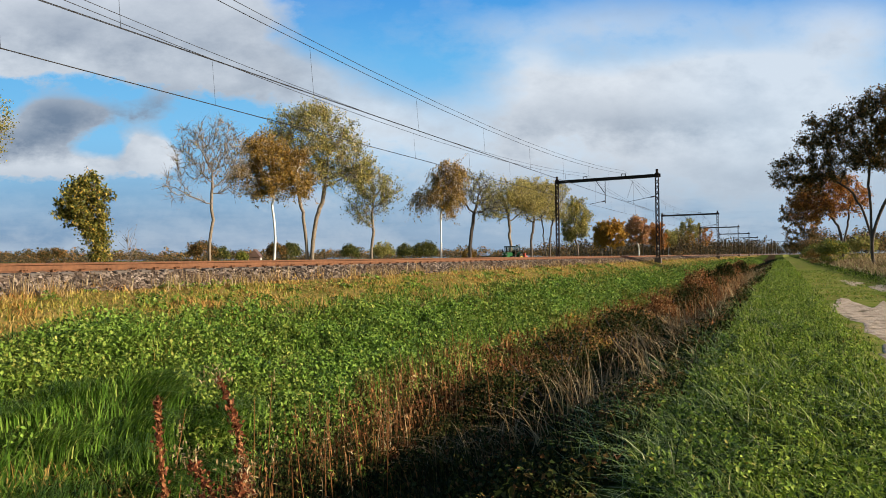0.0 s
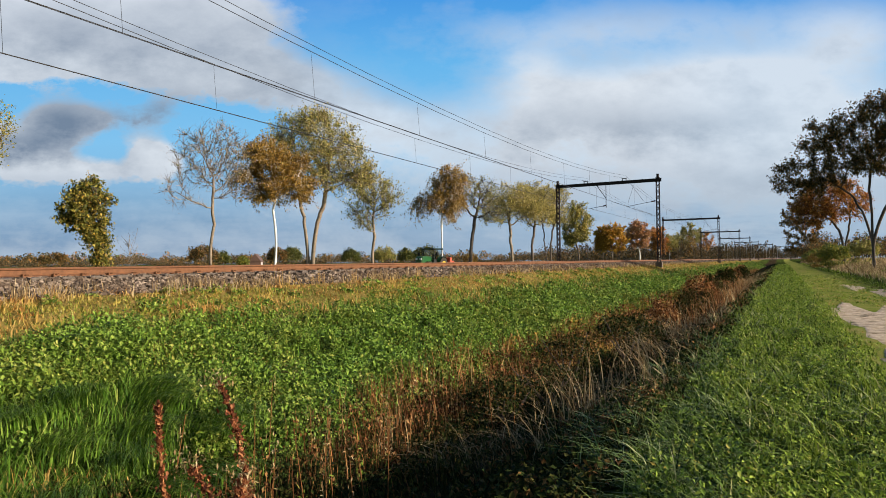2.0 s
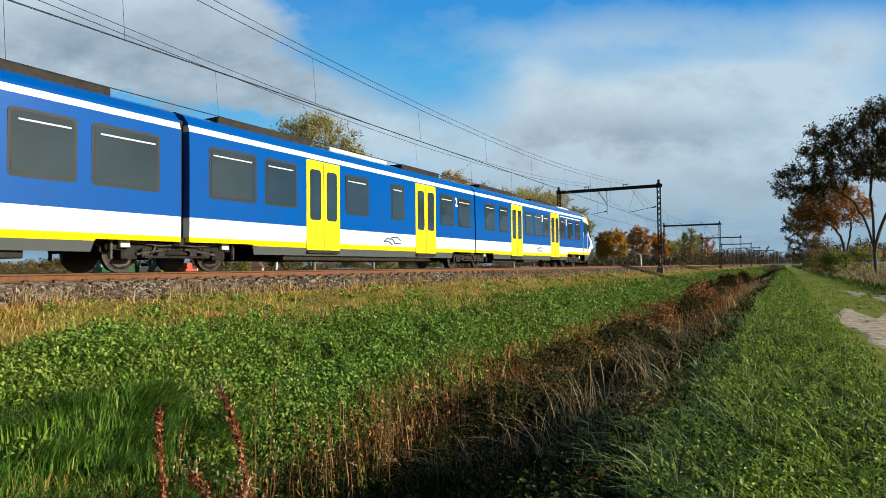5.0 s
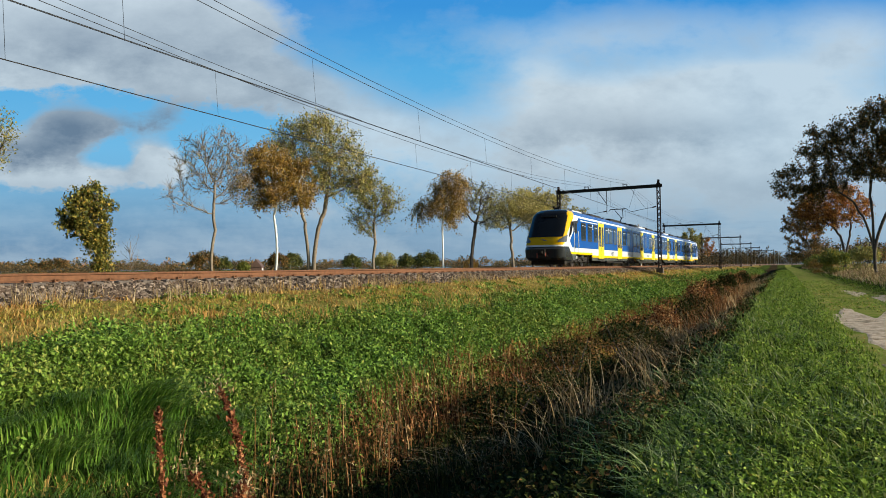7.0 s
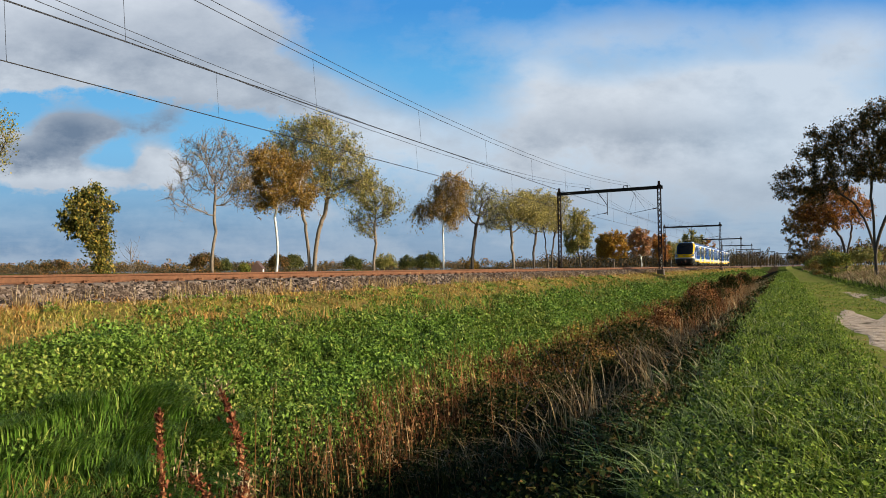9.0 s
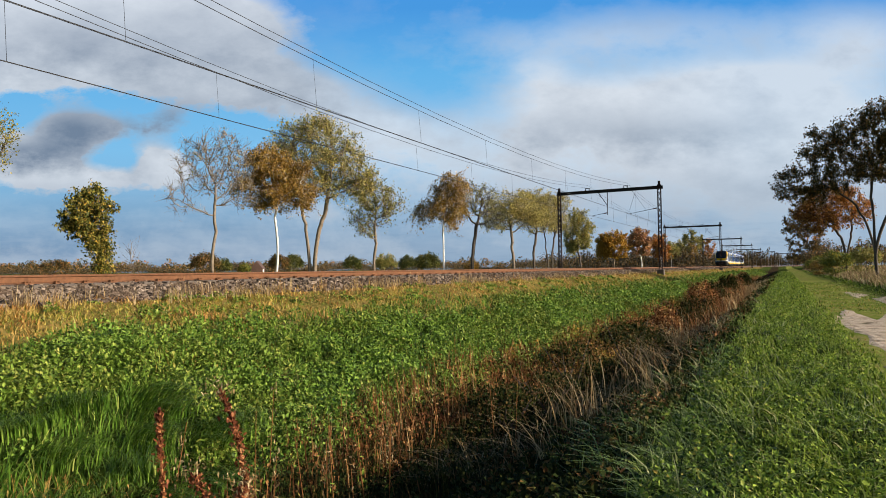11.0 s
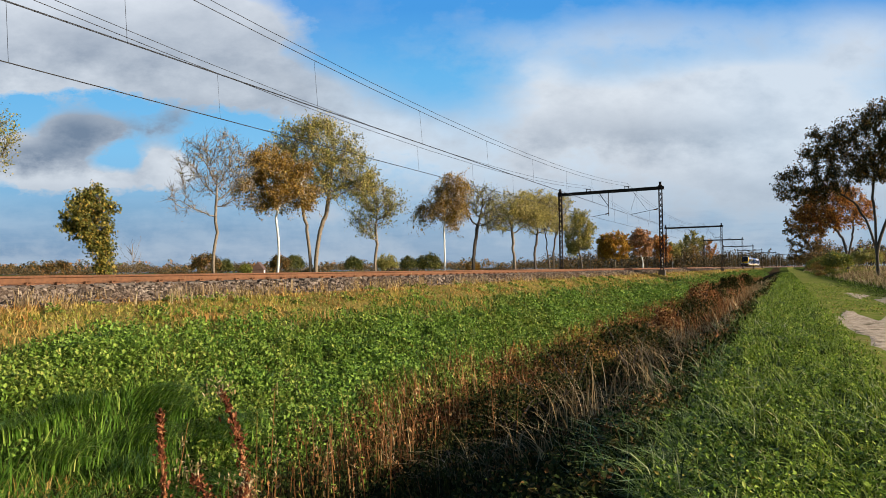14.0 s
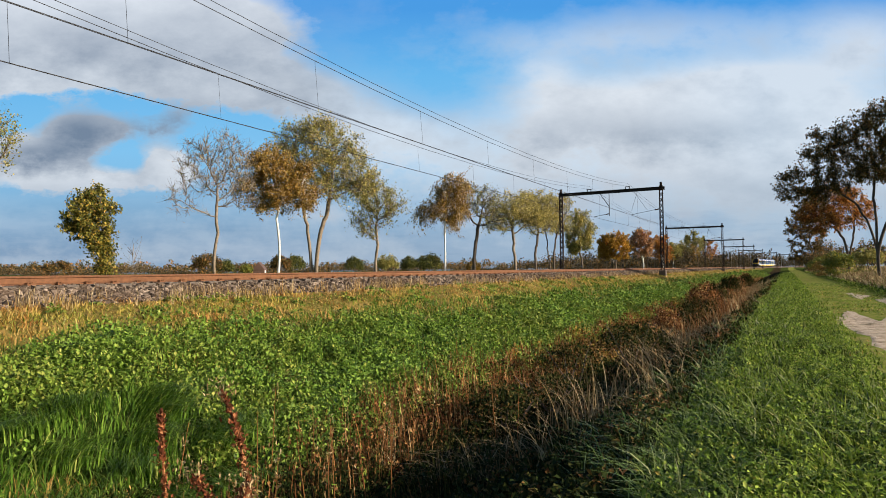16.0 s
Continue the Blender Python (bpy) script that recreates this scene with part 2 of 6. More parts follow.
DRY = leafy("dry_straw_grass", (0.0, (0.22, 0.09, 0.025)), (0.4, (0.50, 0.26, 0.07)), (0.8, (0.68, 0.45, 0.17)), (1.0, (0.36, 0.32, 0.05)), trans=0.2, rough=0.7,
            patch=[(0.0, (0.13, 0.14, 0.02)), (0.6, (0.40, 0.36, 0.06)), (1.0, (0.56, 0.42, 0.12))], patch_scale=0.8)
# Lit counterpart of the low herbs: sunlight is put into this green.
SUNHERB = leafy("sun_toned_verge_leaves", (0.0, (0.03, 0.06, 0.008)), (0.5, (0.20, 0.30, 0.034)), (0.9, (0.38, 0.48, 0.07)), (1.0, (0.44, 0.38, 0.09)), rough=0.5, spec=0.1, trans=0.18)
RUST = leafy("rust_brown_dead_stems", (0.0, (0.04, 0.016, 0.008)), (0.5, (0.20, 0.085, 0.032)), (0.85, (0.44, 0.21, 0.075)), (1.0, (0.60, 0.43, 0.21)), trans=0.2, rough=0.75, spec=0.05)
GOLDWEED = leafy("golden_brown_weed_leaves", (0.0, (0.10, 0.05, 0.015)), (0.5, (0.36, 0.19, 0.045)), (0.85, (0.52, 0.34, 0.07)), (1.0, (0.30, 0.30, 0.05)), trans=0.2, rough=0.7, spec=0.05)
# Bramble leaves, with the ditch's shade put into their near-black green.
BRAMBLE = leafy("shade_toned_bank_leaves", (0.0, (0.008, 0.012, 0.004)), (0.55, (0.028, 0.042, 0.010)), (0.85, (0.085, 0.080, 0.022)), (1.0, (0.22, 0.10, 0.04)), trans=0.12, rough=0.75, spec=0.04)
DEADGRASS = leafy("bleached_dead_grass", (0.0, (0.12, 0.075, 0.035)), (0.6, (0.36, 0.25, 0.12)), (1.0, (0.60, 0.48, 0.29)), trans=0.2, rough=0.75, spec=0.05)
SOIL, SAND, SKY = ground_mat(), sand_mat(), sky_mat()
STONE = Mat("ballast_stone", 0.9, 0, 0.25)
STONE.color(STONE.mix(STONE.step(STONE.noise(0.6, 3), 0.4, 0.75), STONE.ramp(STONE.node("NewGeometry").outputs["Random Per Island"], (0.0, (0.026, 0.019, 0.015)), (0.55, (0.105, 0.077, 0.060)), (1.0, (0.36, 0.285, 0.23))), (0.12, 0.078, 0.052))).bump(STONE.noise(30.0), 0.5, 0.01)
STONE = STONE.m
RUSTRAIL = grainy("rusty_rail_steel", (0.10, 0.042, 0.019), (0.21, 0.092, 0.042), 14.0, 0.8, 0.2)
RAILTOP = plain("worn_rail_head", (0.30, 0.27, 0.25), 0.4, 0.9)
SLEEPER = grainy("grimy_sleeper_concrete", (0.07, 0.055, 0.045), (0.16, 0.13, 0.11), 9.0, 0.95)
BLACKSTEEL = grainy("dark_painted_steel", (0.012, 0.011, 0.012), (0.035, 0.028, 0.025), 5.0, 0.6, 0.3, 0.1)
RUSTSTEEL = grainy("rust_stained_lattice_steel", (0.018, 0.014, 0.013), (0.06, 0.035, 0.025), 3.0, 0.7, 0.3, 0.1)
WIRE = plain("tarnished_copper_wire", (0.035, 0.034, 0.036), 0.6, 0.5)
INSUL = plain("brown_insulator", (0.09, 0.05, 0.04), 0.25)
BARK = grainy("grey_brown_bark", (0.12, 0.09, 0.065), (0.30, 0.24, 0.175), 8.0, 0.9, 0, 0.8)
DARKBARK = grainy("dark_oak_bark", (0.055, 0.042, 0.033), (0.15, 0.12, 0.095), 8.0, 0.9, 0, 0.8)
WHITEBARK = grainy("white_birch_bark", (0.42, 0.40, 0.37), (0.78, 0.76, 0.72), 5.0, 0.7, 0, 0.4, 0.9)
LIV_END, LIV_MID = livery(True), livery(False)
YELLOW = plain("yellow_door_paint", (0.83, 0.60, 0.0), 0.3, 0, 0.06)
WINDOW = glass_dark("tinted_coach_glass", (0.016, 0.024, 0.032), 1.55)
LENS = plain("clear_lamp_lens", (0.10, 0.11, 0.12), 0.08)
SCREEN = glass_dark("black_windscreen", (0.006, 0.007, 0.009), 1.38)
GASKET = plain("black_rubber_gasket", (0.012, 0.012, 0.013), 0.6)
UNDER = grainy("brake_dust_underframe", (0.007, 0.006, 0.006), (0.040, 0.031, 0.024), 6.0, 0.75, 0.3, 0.2)
WHEELSTEEL = grainy("wheel_steel", (0.03, 0.024, 0.020), (0.13, 0.11, 0.10), 8.0, 0.5, 0.7, 0.1)
LIGHTGREY = plain("light_grey_roof_unit", (0.55, 0.56, 0.57), 0.5, 0, 0.1)
WHITEPAINT = plain("white_paint", (0.80, 0.80, 0.80), 0.4, 0, 0.05)
LOGOBLUE = plain("dark_blue_emblem_paint", (0.02, 0.05, 0.16), 0.4)
TGREEN = plain("green_tractor_paint", (0.014, 0.085, 0.022), 0.35, 0, 0.12)
TYRE = grainy("muddy_tyre_rubber", (0.012, 0.012, 0.012), (0.05, 0.042, 0.033), 9.0, 0.9)
RIMYELLOW = plain("yellow_wheel_rim", (0.65, 0.48, 0.02), 0.5)
REDPAINT = plain("red_implement_paint", (0.50, 0.08, 0.035), 0.45)
BRICKRED = grainy("red_brown_roof_tiles", (0.07, 0.04, 0.03), (0.14, 0.08, 0.06), 2.0)


# ---- building helpers ----
def as_mesh(name, verts, faces, mats, mat_of=None, smooth=False):
    me = bpy.data.meshes.new(name)
    me.from_pydata([tuple(v) for v in verts] if not isinstance(verts, np.ndarray) else verts.tolist(), [], faces if not isinstance(faces, np.ndarray) else faces.tolist())
    for m in mats if isinstance(mats, (list, tuple)) else [mats]:
        me.materials.append(m)
    if mat_of is not None:
        me.polygons.foreach_set("material_index", list(mat_of))
    if smooth:
        me.polygons.foreach_set("use_smooth", [True] * len(me.polygons))
    me.update()
    return me


def part(name, bm, material, parent, label="", smooth=False):
    """Links a bmesh or a mesh as one mesh object under a thing or a part."""
    if isinstance(bm, bpy.types.Mesh):
        me = bm
    else:
        me = bpy.data.meshes.new(name)
        bm.to_mesh(me)
        bm.free()
        me.materials.append(material)
        if smooth:
            me.polygons.foreach_set("use_smooth", [True] * len(me.polygons))
    ob = new(name, me)
    ob.parent = parent
    return tagged(ob, label)


def thing(name, label, category, m=None, group="", kind=""):
    ob = new(name)
    if m is not None:
        ob.matrix_basis = m
    return tagged(ob, label, category, group, kind)


def box(bm, x0, x1, y0, y1, z0, z1, bevel=0.0):
    r = bmesh.ops.create_cube(bm, size=1.0, matrix=Matrix.Translation(((x0 + x1) / 2, (y0 + y1) / 2, (z0 + z1) / 2)) @ Matrix.Diagonal((abs(x1 - x0), abs(y1 - y0), abs(z1 - z0), 1)))
    if bevel:
        es = list({e for v in r["verts"] for e in v.link_edges})
        bmesh.ops.bevel(bm, geom=es, offset=bevel, segments=2, affect="EDGES", profile=0.5)
    return bm


def boxes(*rows, bevel=0.0):
    bm = bmesh.new()
    for r in rows:
        box(bm, *r, bevel=bevel)
    return bm


def rod(bm, a, b, r, seg=6, r2=None):
    a, b = Vector(a), Vector(b)
    d = b - a
    m = Matrix.Translation((a + b) / 2) @ d.to_track_quat("Z", "Y").to_matrix().to_4x4()
    bmesh.ops.create_cone(bm, cap_ends=True, segments=seg, radius1=r, radius2=r if r2 is None else r2, depth=d.length, matrix=m)
    return bm


def rods(r, *pairs, seg=6):
    bm = bmesh.new()
    for a, b in pairs:
        rod(bm, a, b, r, seg)
    return bm


def bend(y):
    """How far the line has swung to the right at y: straight, then a curve of 1 km radius."""
    y = np.asarray(y, float)
    q = np.clip(y - 291.0, 0, 300)
    return 0.0005 * q * q + np.clip(y - 591.0, 0, None) * 0.3


PROFILE_X = [-3500, -60, -34, -26, -23.0, -21.4, -20.4, -12.9, -12.1, -11.2, -10.4, -8.4, -6.3, -5.6, -4.6, -3.8, -2.9, -2.1, -1.4, -0.8, 1.0, 1.3, 3.8, 4.8, 6.0, 8.0, 10.5, 16.0, 60, 3500]
PROFILE_Z = [0.3, 0.3, 0.53, 0.53, 0.6, 0.95, 1.22, 1.25, 1.06, 0.93, 0.72, 0.05, -0.72, -1.05, -1.22, -1.15, -0.95, -0.55, -0.16, 0.0, 0.0, -0.05, -0.05, 0.03, 0.30, 0.75, 1.10, 1.15, 0.5, 0.4]


def wave(x, y, f=1.0):
    """Gentle unevenness between -1 and 1."""
    return (np.sin(1.7 * f * x + 0.9 * f * y + 1.3) + np.sin(-1.1 * f * x + 1.9 * f * y + 4.0) + np.sin(2.9 * f * x - 0.6 * f * y + 2.2) + np.sin(0.5 * f * x + 0.37 * f * y)) / 4


def height(x, y):
    """The ground's height at x (reckoned from the line's own course) and y."""
    x = np.asarray(x, float)
    z = np.interp(x, PROFILE_X, PROFILE_Z)
    rough = np.interp(x, [-30, -23, -21, -11.5, -10.5, -1, 1, 4, 6], [0.02, 0.02, 0, 0, 0.10, 0.05, 0.02, 0.02, 0.1])
    return z + rough * wave(x, y, 1.3)


# ---- ground, sky ----
def ground():
    xs = np.unique(np.concatenate([PROFILE_X, np.arange(-13, 9, 0.35), [-1000, -300, -120, -40, -24.5, 20, 30, 150, 600, 1500]]))
    ys = np.concatenate([[-900, -300, -120, -60, -30, -15], np.arange(-6, 40, 0.5), np.arange(40, 120, 2.0), np.arange(120, 620, 10.0), [700, 900, 1200, 1700, 2400, 3500]])
    X, Y = np.meshgrid(xs, ys)
    Z = height(X, Y)
    near = np.clip(1 - np.abs(X) / 400, 0, 1)
    V = np.stack([X + bend(Y) * near, Y, Z], -1).reshape(-1, 3)
    n, k = len(xs), len(ys)
    i = (np.arange(k - 1)[:, None] * n + np.arange(n - 1)).ravel()
    F = np.stack([i, i + 1, i + n + 1, i + n], -1)
    tagged(new("ground", as_mesh("ground", V, F, SOIL, smooth=True)), "grassy ground with a ditch and railway embankment", "ground", kind="structure")


def patch(name, cx, cy, rx, ry, mat, label, seed, lift=0.012):
    """A worn patch of bare ground with a ragged outline that follows the surface."""
    rng = np.random.default_rng(seed)
    n, rings = 48, 8
    a = np.linspace(0, 2 * np.pi, n, endpoint=False)
    out = 1 + 0.22 * np.sin(3 * a + rng.uniform(0, 6)) + 0.13 * np.sin(7 * a + rng.uniform(0, 6)) + 0.08 * rng.normal(size=n)
    V, F = [(cx, cy, float(height(cx, cy)) + lift)], []
    for r in range(1, rings + 1):
        x, y = cx + rx * out * r / rings * np.cos(a), cy + ry * out * r / rings * np.sin(a)
        z = height(x, y) + (lift + 0.012 * wave(x, y, 6.0) if r < rings else -0.01)
        V += list(zip(x, y, z))
    for j in range(n):
        F.append((0, 1 + j, 1 + (j + 1) % n))
    for r in range(rings - 1):
        b = 1 + r * n
        F += [(b + j, b + n + j, b + n + (j + 1) % n, b + (j + 1) % n) for j in range(n)]
    return tagged(new(name, as_mesh(name, V, F, mat, smooth=True)), label, "path", kind="structure")


def sky_sheet():
    az, el = np.radians(np.linspace(-75, 75, 31)), np.radians(np.linspace(-1.5, 52, 14))
    A, E = np.meshgrid(az, el)
    R = 4000.0
    V = np.stack([R * np.sin(A) * np.cos(E), R * np.cos(A) * np.cos(E), R * np.sin(E)], -1).reshape(-1, 3)
    n = 31
    i = (np.arange(13)[:, None] * n + np.arange(n - 1)).ravel()
    ob = new("backdrop", as_mesh("backdrop", V, np.stack([i, i + n, i + n + 1, i + 1], -1), SKY, smooth=True))
    return tagged(ob, "blue sky with drifting grey and white clouds", "sky", kind="structure")


# ---- plants in great number ----
def scatter(n, x0, x1, y0, y1, rng, power=1.0):
    """Places that thin out with distance; only ground that lies ahead."""
    x = rng.uniform(x0, x1, n)
    y = y0 * (y1 / y0) ** (rng.uniform(0, 1, n) ** power)
    return x, y


def blades(x, y, z, h, w, rng, lean=0.5, wind=(-0.35, 0.1), seg=3, droop=1.0):
    """Bent tapering strips, one a blade, as vertex and face arrays."""
    n = len(x)
    a = rng.uniform(0, 2 * np.pi, n)
    dx, dy = np.cos(a), np.sin(a)
    tilt = lean * rng.uniform(0.3, 1.3, n)
    bx, by = dx * tilt + wind[0], dy * tilt + wind[1]
    sx, sy = -dy, dx
    V = []
    for k in range(seg + 1):
        s = k / seg
        off = h * s * s * 0.9
        cx, cy = x + bx * off, y + by * off
        cz = z + h * (s - 0.45 * droop * s * s * np.clip(np.hypot(bx, by), 0, 1.2))
        hw = w * (1 - s * 0.92) * 0.5
        V += [np.stack([cx - sx * hw, cy - sy * hw, cz], -1), np.stack([cx + sx * hw, cy + sy * hw, cz], -1)]
    V = np.stack(V, 1).reshape(-1, 3)
    base = np.arange(n)[:, None] * (2 * (seg + 1))
    F = np.concatenate([base + np.array([2 * k, 2 * k + 1, 2 * k + 3, 2 * k + 2]) for k in range(seg)], 0)
    return V, F


def leaves(x, y, z, size, rng, flat=0.5, long=1.6):
    """Small pointed leaves, each a folded pair of triangles."""
    n = len(x)
    a, t = rng.uniform(0, 2 * np.pi, n), rng.normal(0, 1, n) * (1 - flat) * 1.2
    d = np.stack([np.cos(a) * np.cos(t), np.sin(a) * np.cos(t), np.sin(t)], -1)
    s = np.stack([-np.sin(a), np.cos(a), rng.normal(0, 0.5, n)], -1)
    s /= np.linalg.norm(s, axis=1)[:, None]
    c = np.stack([x, y, z], -1)
    L, W = (size * long * 0.5)[:, None], (size * 0.5)[:, None]
    up = np.array([0, 0, 1.0]) * W * 0.35
    V = np.stack([c - d * L, c + s * W + up, c + d * L, c - s * W + up], 1).reshape(-1, 3)
    b = np.arange(n)[:, None] * 4
    return V, np.concatenate([b + np.array([0, 1, 2]), b + np.array([0, 2, 3])], 0)


def merged(name, parts, mats):
    V, F, M, k = [], [], [], 0
    for i, (v, f) in enumerate(parts):
        V.append(v)
        F += (f + k).tolist()
        M += [i] * len(f)
        k += len(v)
    return as_mesh(name, np.concatenate(V), F, mats, M)


def stuff(name, label, category, parts, mats):
    return tagged(new(name, merged(name, parts, mats)), label, category, kind="stuff")


def bent(x, y):
    return x + bend(y)


def lushness(x, y):
    return 0.5 + 0.5 * wave(x, y, 2.2)


def vegetation():
    rng = np.random.default_rng(11)

    def grass(n, x0, x1, y0, y1, h0, h1, w, lean=0.5, power=1.0, wind=(-0.3, 0.15), seg=3, keep=None):
        x, y = scatter(n, x0, x1, y0, y1, rng, power)
        if keep is not None:
            k = keep(x, y)
            x, y = x[k], y[k]
        h = rng.uniform(h0, h1, len(x)) * (0.65 + 0.7 * lushness(x, y))
        return blades(bent(x, y), y, height(x, y) - 0.02, h, w * (1 + y / 22) * rng.uniform(0.6, 1.3, len(x)), rng, lean, wind, seg)

    def herb(n, x0, x1, y0, y1, top, size, flat=0.5, power=1.0, keep=None, each=45, girth=0.13):
        """Plants of many leaves: each a ragged dome, with dark gaps between them."""
        px, py = scatter(n // each, x0, x1, y0, y1, rng, power)
        if keep is not None:
            k = keep(px, py)
            px, py = px[k], py[k]
        tall = top * (0.35 + 0.9 * lushness(px * 0.8, py * 0.8)) * rng.uniform(0.5, 1.25, len(px))
        c = np.repeat(np.arange(len(px)), each)
        r, a = np.sqrt(rng.uniform(0, 1, len(c))), rng.uniform(0, 6.283, len(c))
        g = girth * (1 + py[c] / 45) * rng.uniform(0.8, 1.2, len(c))
        x, y = px[c] + r * np.cos(a) * g, py[c] + r * np.sin(a) * g
        z = height(x, y) + tall[c] * (1 - 0.65 * r * r) * rng.uniform(0.15, 1.0, len(c)) ** 0.5
        return leaves(bent(x, y), y, z, size * (1 + y / 28) * rng.uniform(0.5, 1.4, len(c)), rng, flat)

    def left_edge(x, y):
        return y > 0.40 * -x - 0.5

    def ditch_line(x, y):
        thin = rng.uniform(0, 1, len(x)) < np.clip((y - 4.0) / 9.0, 0.06, 1)
        return (x > -6.2 - 0.3 * wave(x, y, 0.8) + np.clip(7 - y, 0, 6) * 0.22) & thin

    def above(x, y):
        return left_edge(x, y) & (x < -8.9 + 0.9 * np.clip(y / 50, 0, 1) + 0.9 * wave(x, y, 0.9))

    def below(x, y):
        long_grass = (x > -8.0) & (x < -5.6) & (y < 5.8) & (wave(x, y, 2.6) > -0.3)
        return left_edge(x, y) & (x > -9.3 + 0.9 * np.clip(y / 50, 0, 1) + 0.9 * wave(x, y, 0.9)) & ~long_grass

    def straw_clumps(x, y):
        return above(x, y) & (wave(x, y, 3.1) + 0.6 * wave(x, y, 7.3) > 0.05)

    stuff("dry_grass", "straw-yellow dry grass along the ballast", "grass",
          [grass(42000, -12.1, -7.6, 3.5, 230, 0.05, 0.14, 0.019, 1.4, keep=above, seg=2), grass(34000, -12.0, -7.8, 3.5, 200, 0.12, 0.30, 0.017, 1.2, keep=straw_clumps),
           grass(16000, -11.3, -8.2, 3.5, 200, 0.07, 0.20, 0.016, 1.3, keep=above), herb(30000, -11.6, -8.6, 3.5, 45, 0.20, 0.036, 0.5, keep=lambda x, y: left_edge(x, y) & (wave(x, y, 2.3) + 0.5 * wave(x, y, 6.0) > 0.22), each=28),
           grass(5000, -12.1, -11.3, 3.5, 90, 0.22, 0.48, 0.012, 0.5, seg=2, keep=lambda x, y: left_edge(x, y) & (wave(x, y, 2.7) > 0.0))], [DRY, DRY, GRASS, HERB, DEADGRASS])
    stuff("bank_herbs", "lush green nettles and grass on the embankment", "weeds",
          [herb(250000, -9.6, -5.6, 2.2, 240, 0.48, 0.032, 0.35, keep=below, girth=0.15, each=34), grass(30000, -9.9, -5.4, 2.2, 150, 0.15, 0.42, 0.017, 0.9, keep=left_edge),
           grass(9000, -10.0, -6.3, 3.0, 120, 0.12, 0.30, 0.015, 0.8, keep=lambda x, y: left_edge(x, y) & (wave(x, y, 0.7) > 0.12))], [HERB, LONGGRASS, DRY])
    # Near-black leaves at the close end of the ditch stand in for its shade.
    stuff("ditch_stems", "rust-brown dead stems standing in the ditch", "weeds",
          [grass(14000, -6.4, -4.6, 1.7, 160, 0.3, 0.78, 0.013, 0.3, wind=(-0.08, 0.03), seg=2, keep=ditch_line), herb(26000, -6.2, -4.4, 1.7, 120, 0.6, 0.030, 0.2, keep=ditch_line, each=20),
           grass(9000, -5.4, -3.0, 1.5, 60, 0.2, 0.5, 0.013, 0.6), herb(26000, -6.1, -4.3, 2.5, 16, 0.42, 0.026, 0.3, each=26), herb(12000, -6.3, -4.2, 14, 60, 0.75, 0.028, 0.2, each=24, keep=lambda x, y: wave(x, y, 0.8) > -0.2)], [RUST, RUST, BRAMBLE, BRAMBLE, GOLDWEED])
    # Bank plants here get much of their darkness from shade-toned leaf colour.
    stuff("ditch_brambles", "brambles in shade-dark tones and dead grass on the ditch bank", "weeds",
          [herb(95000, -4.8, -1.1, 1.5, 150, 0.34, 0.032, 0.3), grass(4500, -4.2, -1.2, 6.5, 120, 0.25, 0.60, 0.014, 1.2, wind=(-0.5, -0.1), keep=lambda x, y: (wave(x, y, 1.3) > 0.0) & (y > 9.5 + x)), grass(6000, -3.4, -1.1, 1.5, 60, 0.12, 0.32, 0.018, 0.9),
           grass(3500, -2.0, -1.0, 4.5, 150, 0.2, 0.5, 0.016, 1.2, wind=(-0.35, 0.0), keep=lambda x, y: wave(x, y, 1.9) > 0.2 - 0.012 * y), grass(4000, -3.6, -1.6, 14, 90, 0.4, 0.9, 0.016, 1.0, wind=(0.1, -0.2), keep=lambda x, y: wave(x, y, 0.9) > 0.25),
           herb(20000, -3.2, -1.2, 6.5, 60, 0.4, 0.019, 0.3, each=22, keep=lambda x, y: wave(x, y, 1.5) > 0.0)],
          [BRAMBLE, DEADGRASS, BRAMBLE, SHADEGRASS, DEADGRASS, RUST])

    def crest(x, y):
        return x > -0.95 - 0.02 * y + 0.15 * wave(x, y, 2.4)

    # Lighter and darker leaf colours on the two sides stand in for sun and shade.
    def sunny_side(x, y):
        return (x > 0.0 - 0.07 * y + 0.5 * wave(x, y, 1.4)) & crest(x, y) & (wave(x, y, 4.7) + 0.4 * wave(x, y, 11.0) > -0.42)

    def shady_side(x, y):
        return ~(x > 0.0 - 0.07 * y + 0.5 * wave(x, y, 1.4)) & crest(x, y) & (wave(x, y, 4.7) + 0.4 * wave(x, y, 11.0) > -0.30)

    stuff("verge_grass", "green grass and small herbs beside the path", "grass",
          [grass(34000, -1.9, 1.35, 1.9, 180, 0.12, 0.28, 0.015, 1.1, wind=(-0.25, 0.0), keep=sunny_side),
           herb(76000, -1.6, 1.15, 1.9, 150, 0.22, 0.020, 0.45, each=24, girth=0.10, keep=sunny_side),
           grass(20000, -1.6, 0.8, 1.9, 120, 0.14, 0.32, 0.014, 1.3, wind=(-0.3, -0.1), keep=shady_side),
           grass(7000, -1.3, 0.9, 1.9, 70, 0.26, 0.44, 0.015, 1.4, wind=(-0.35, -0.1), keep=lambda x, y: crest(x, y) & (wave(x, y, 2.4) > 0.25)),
           herb(66000, -1.6, 0.8, 1.9, 60, 0.24, 0.021, 0.45, each=24, girth=0.10, keep=shady_side)], [GRASS, SUNHERB, SHADEGRASS, SHADEGRASS, SHADEHERB])

    def off_sand(x, y):
        wear = rng.uniform(0.7, 1.15, len(x))
        return (((x - 2.3) / (1.0 * wear)) ** 2 + ((y - 18.0) / 8.0) ** 2 > 1) & (((x - 1.75) / (0.5 * wear)) ** 2 + ((y - 11.3) / 2.2) ** 2 > 1)

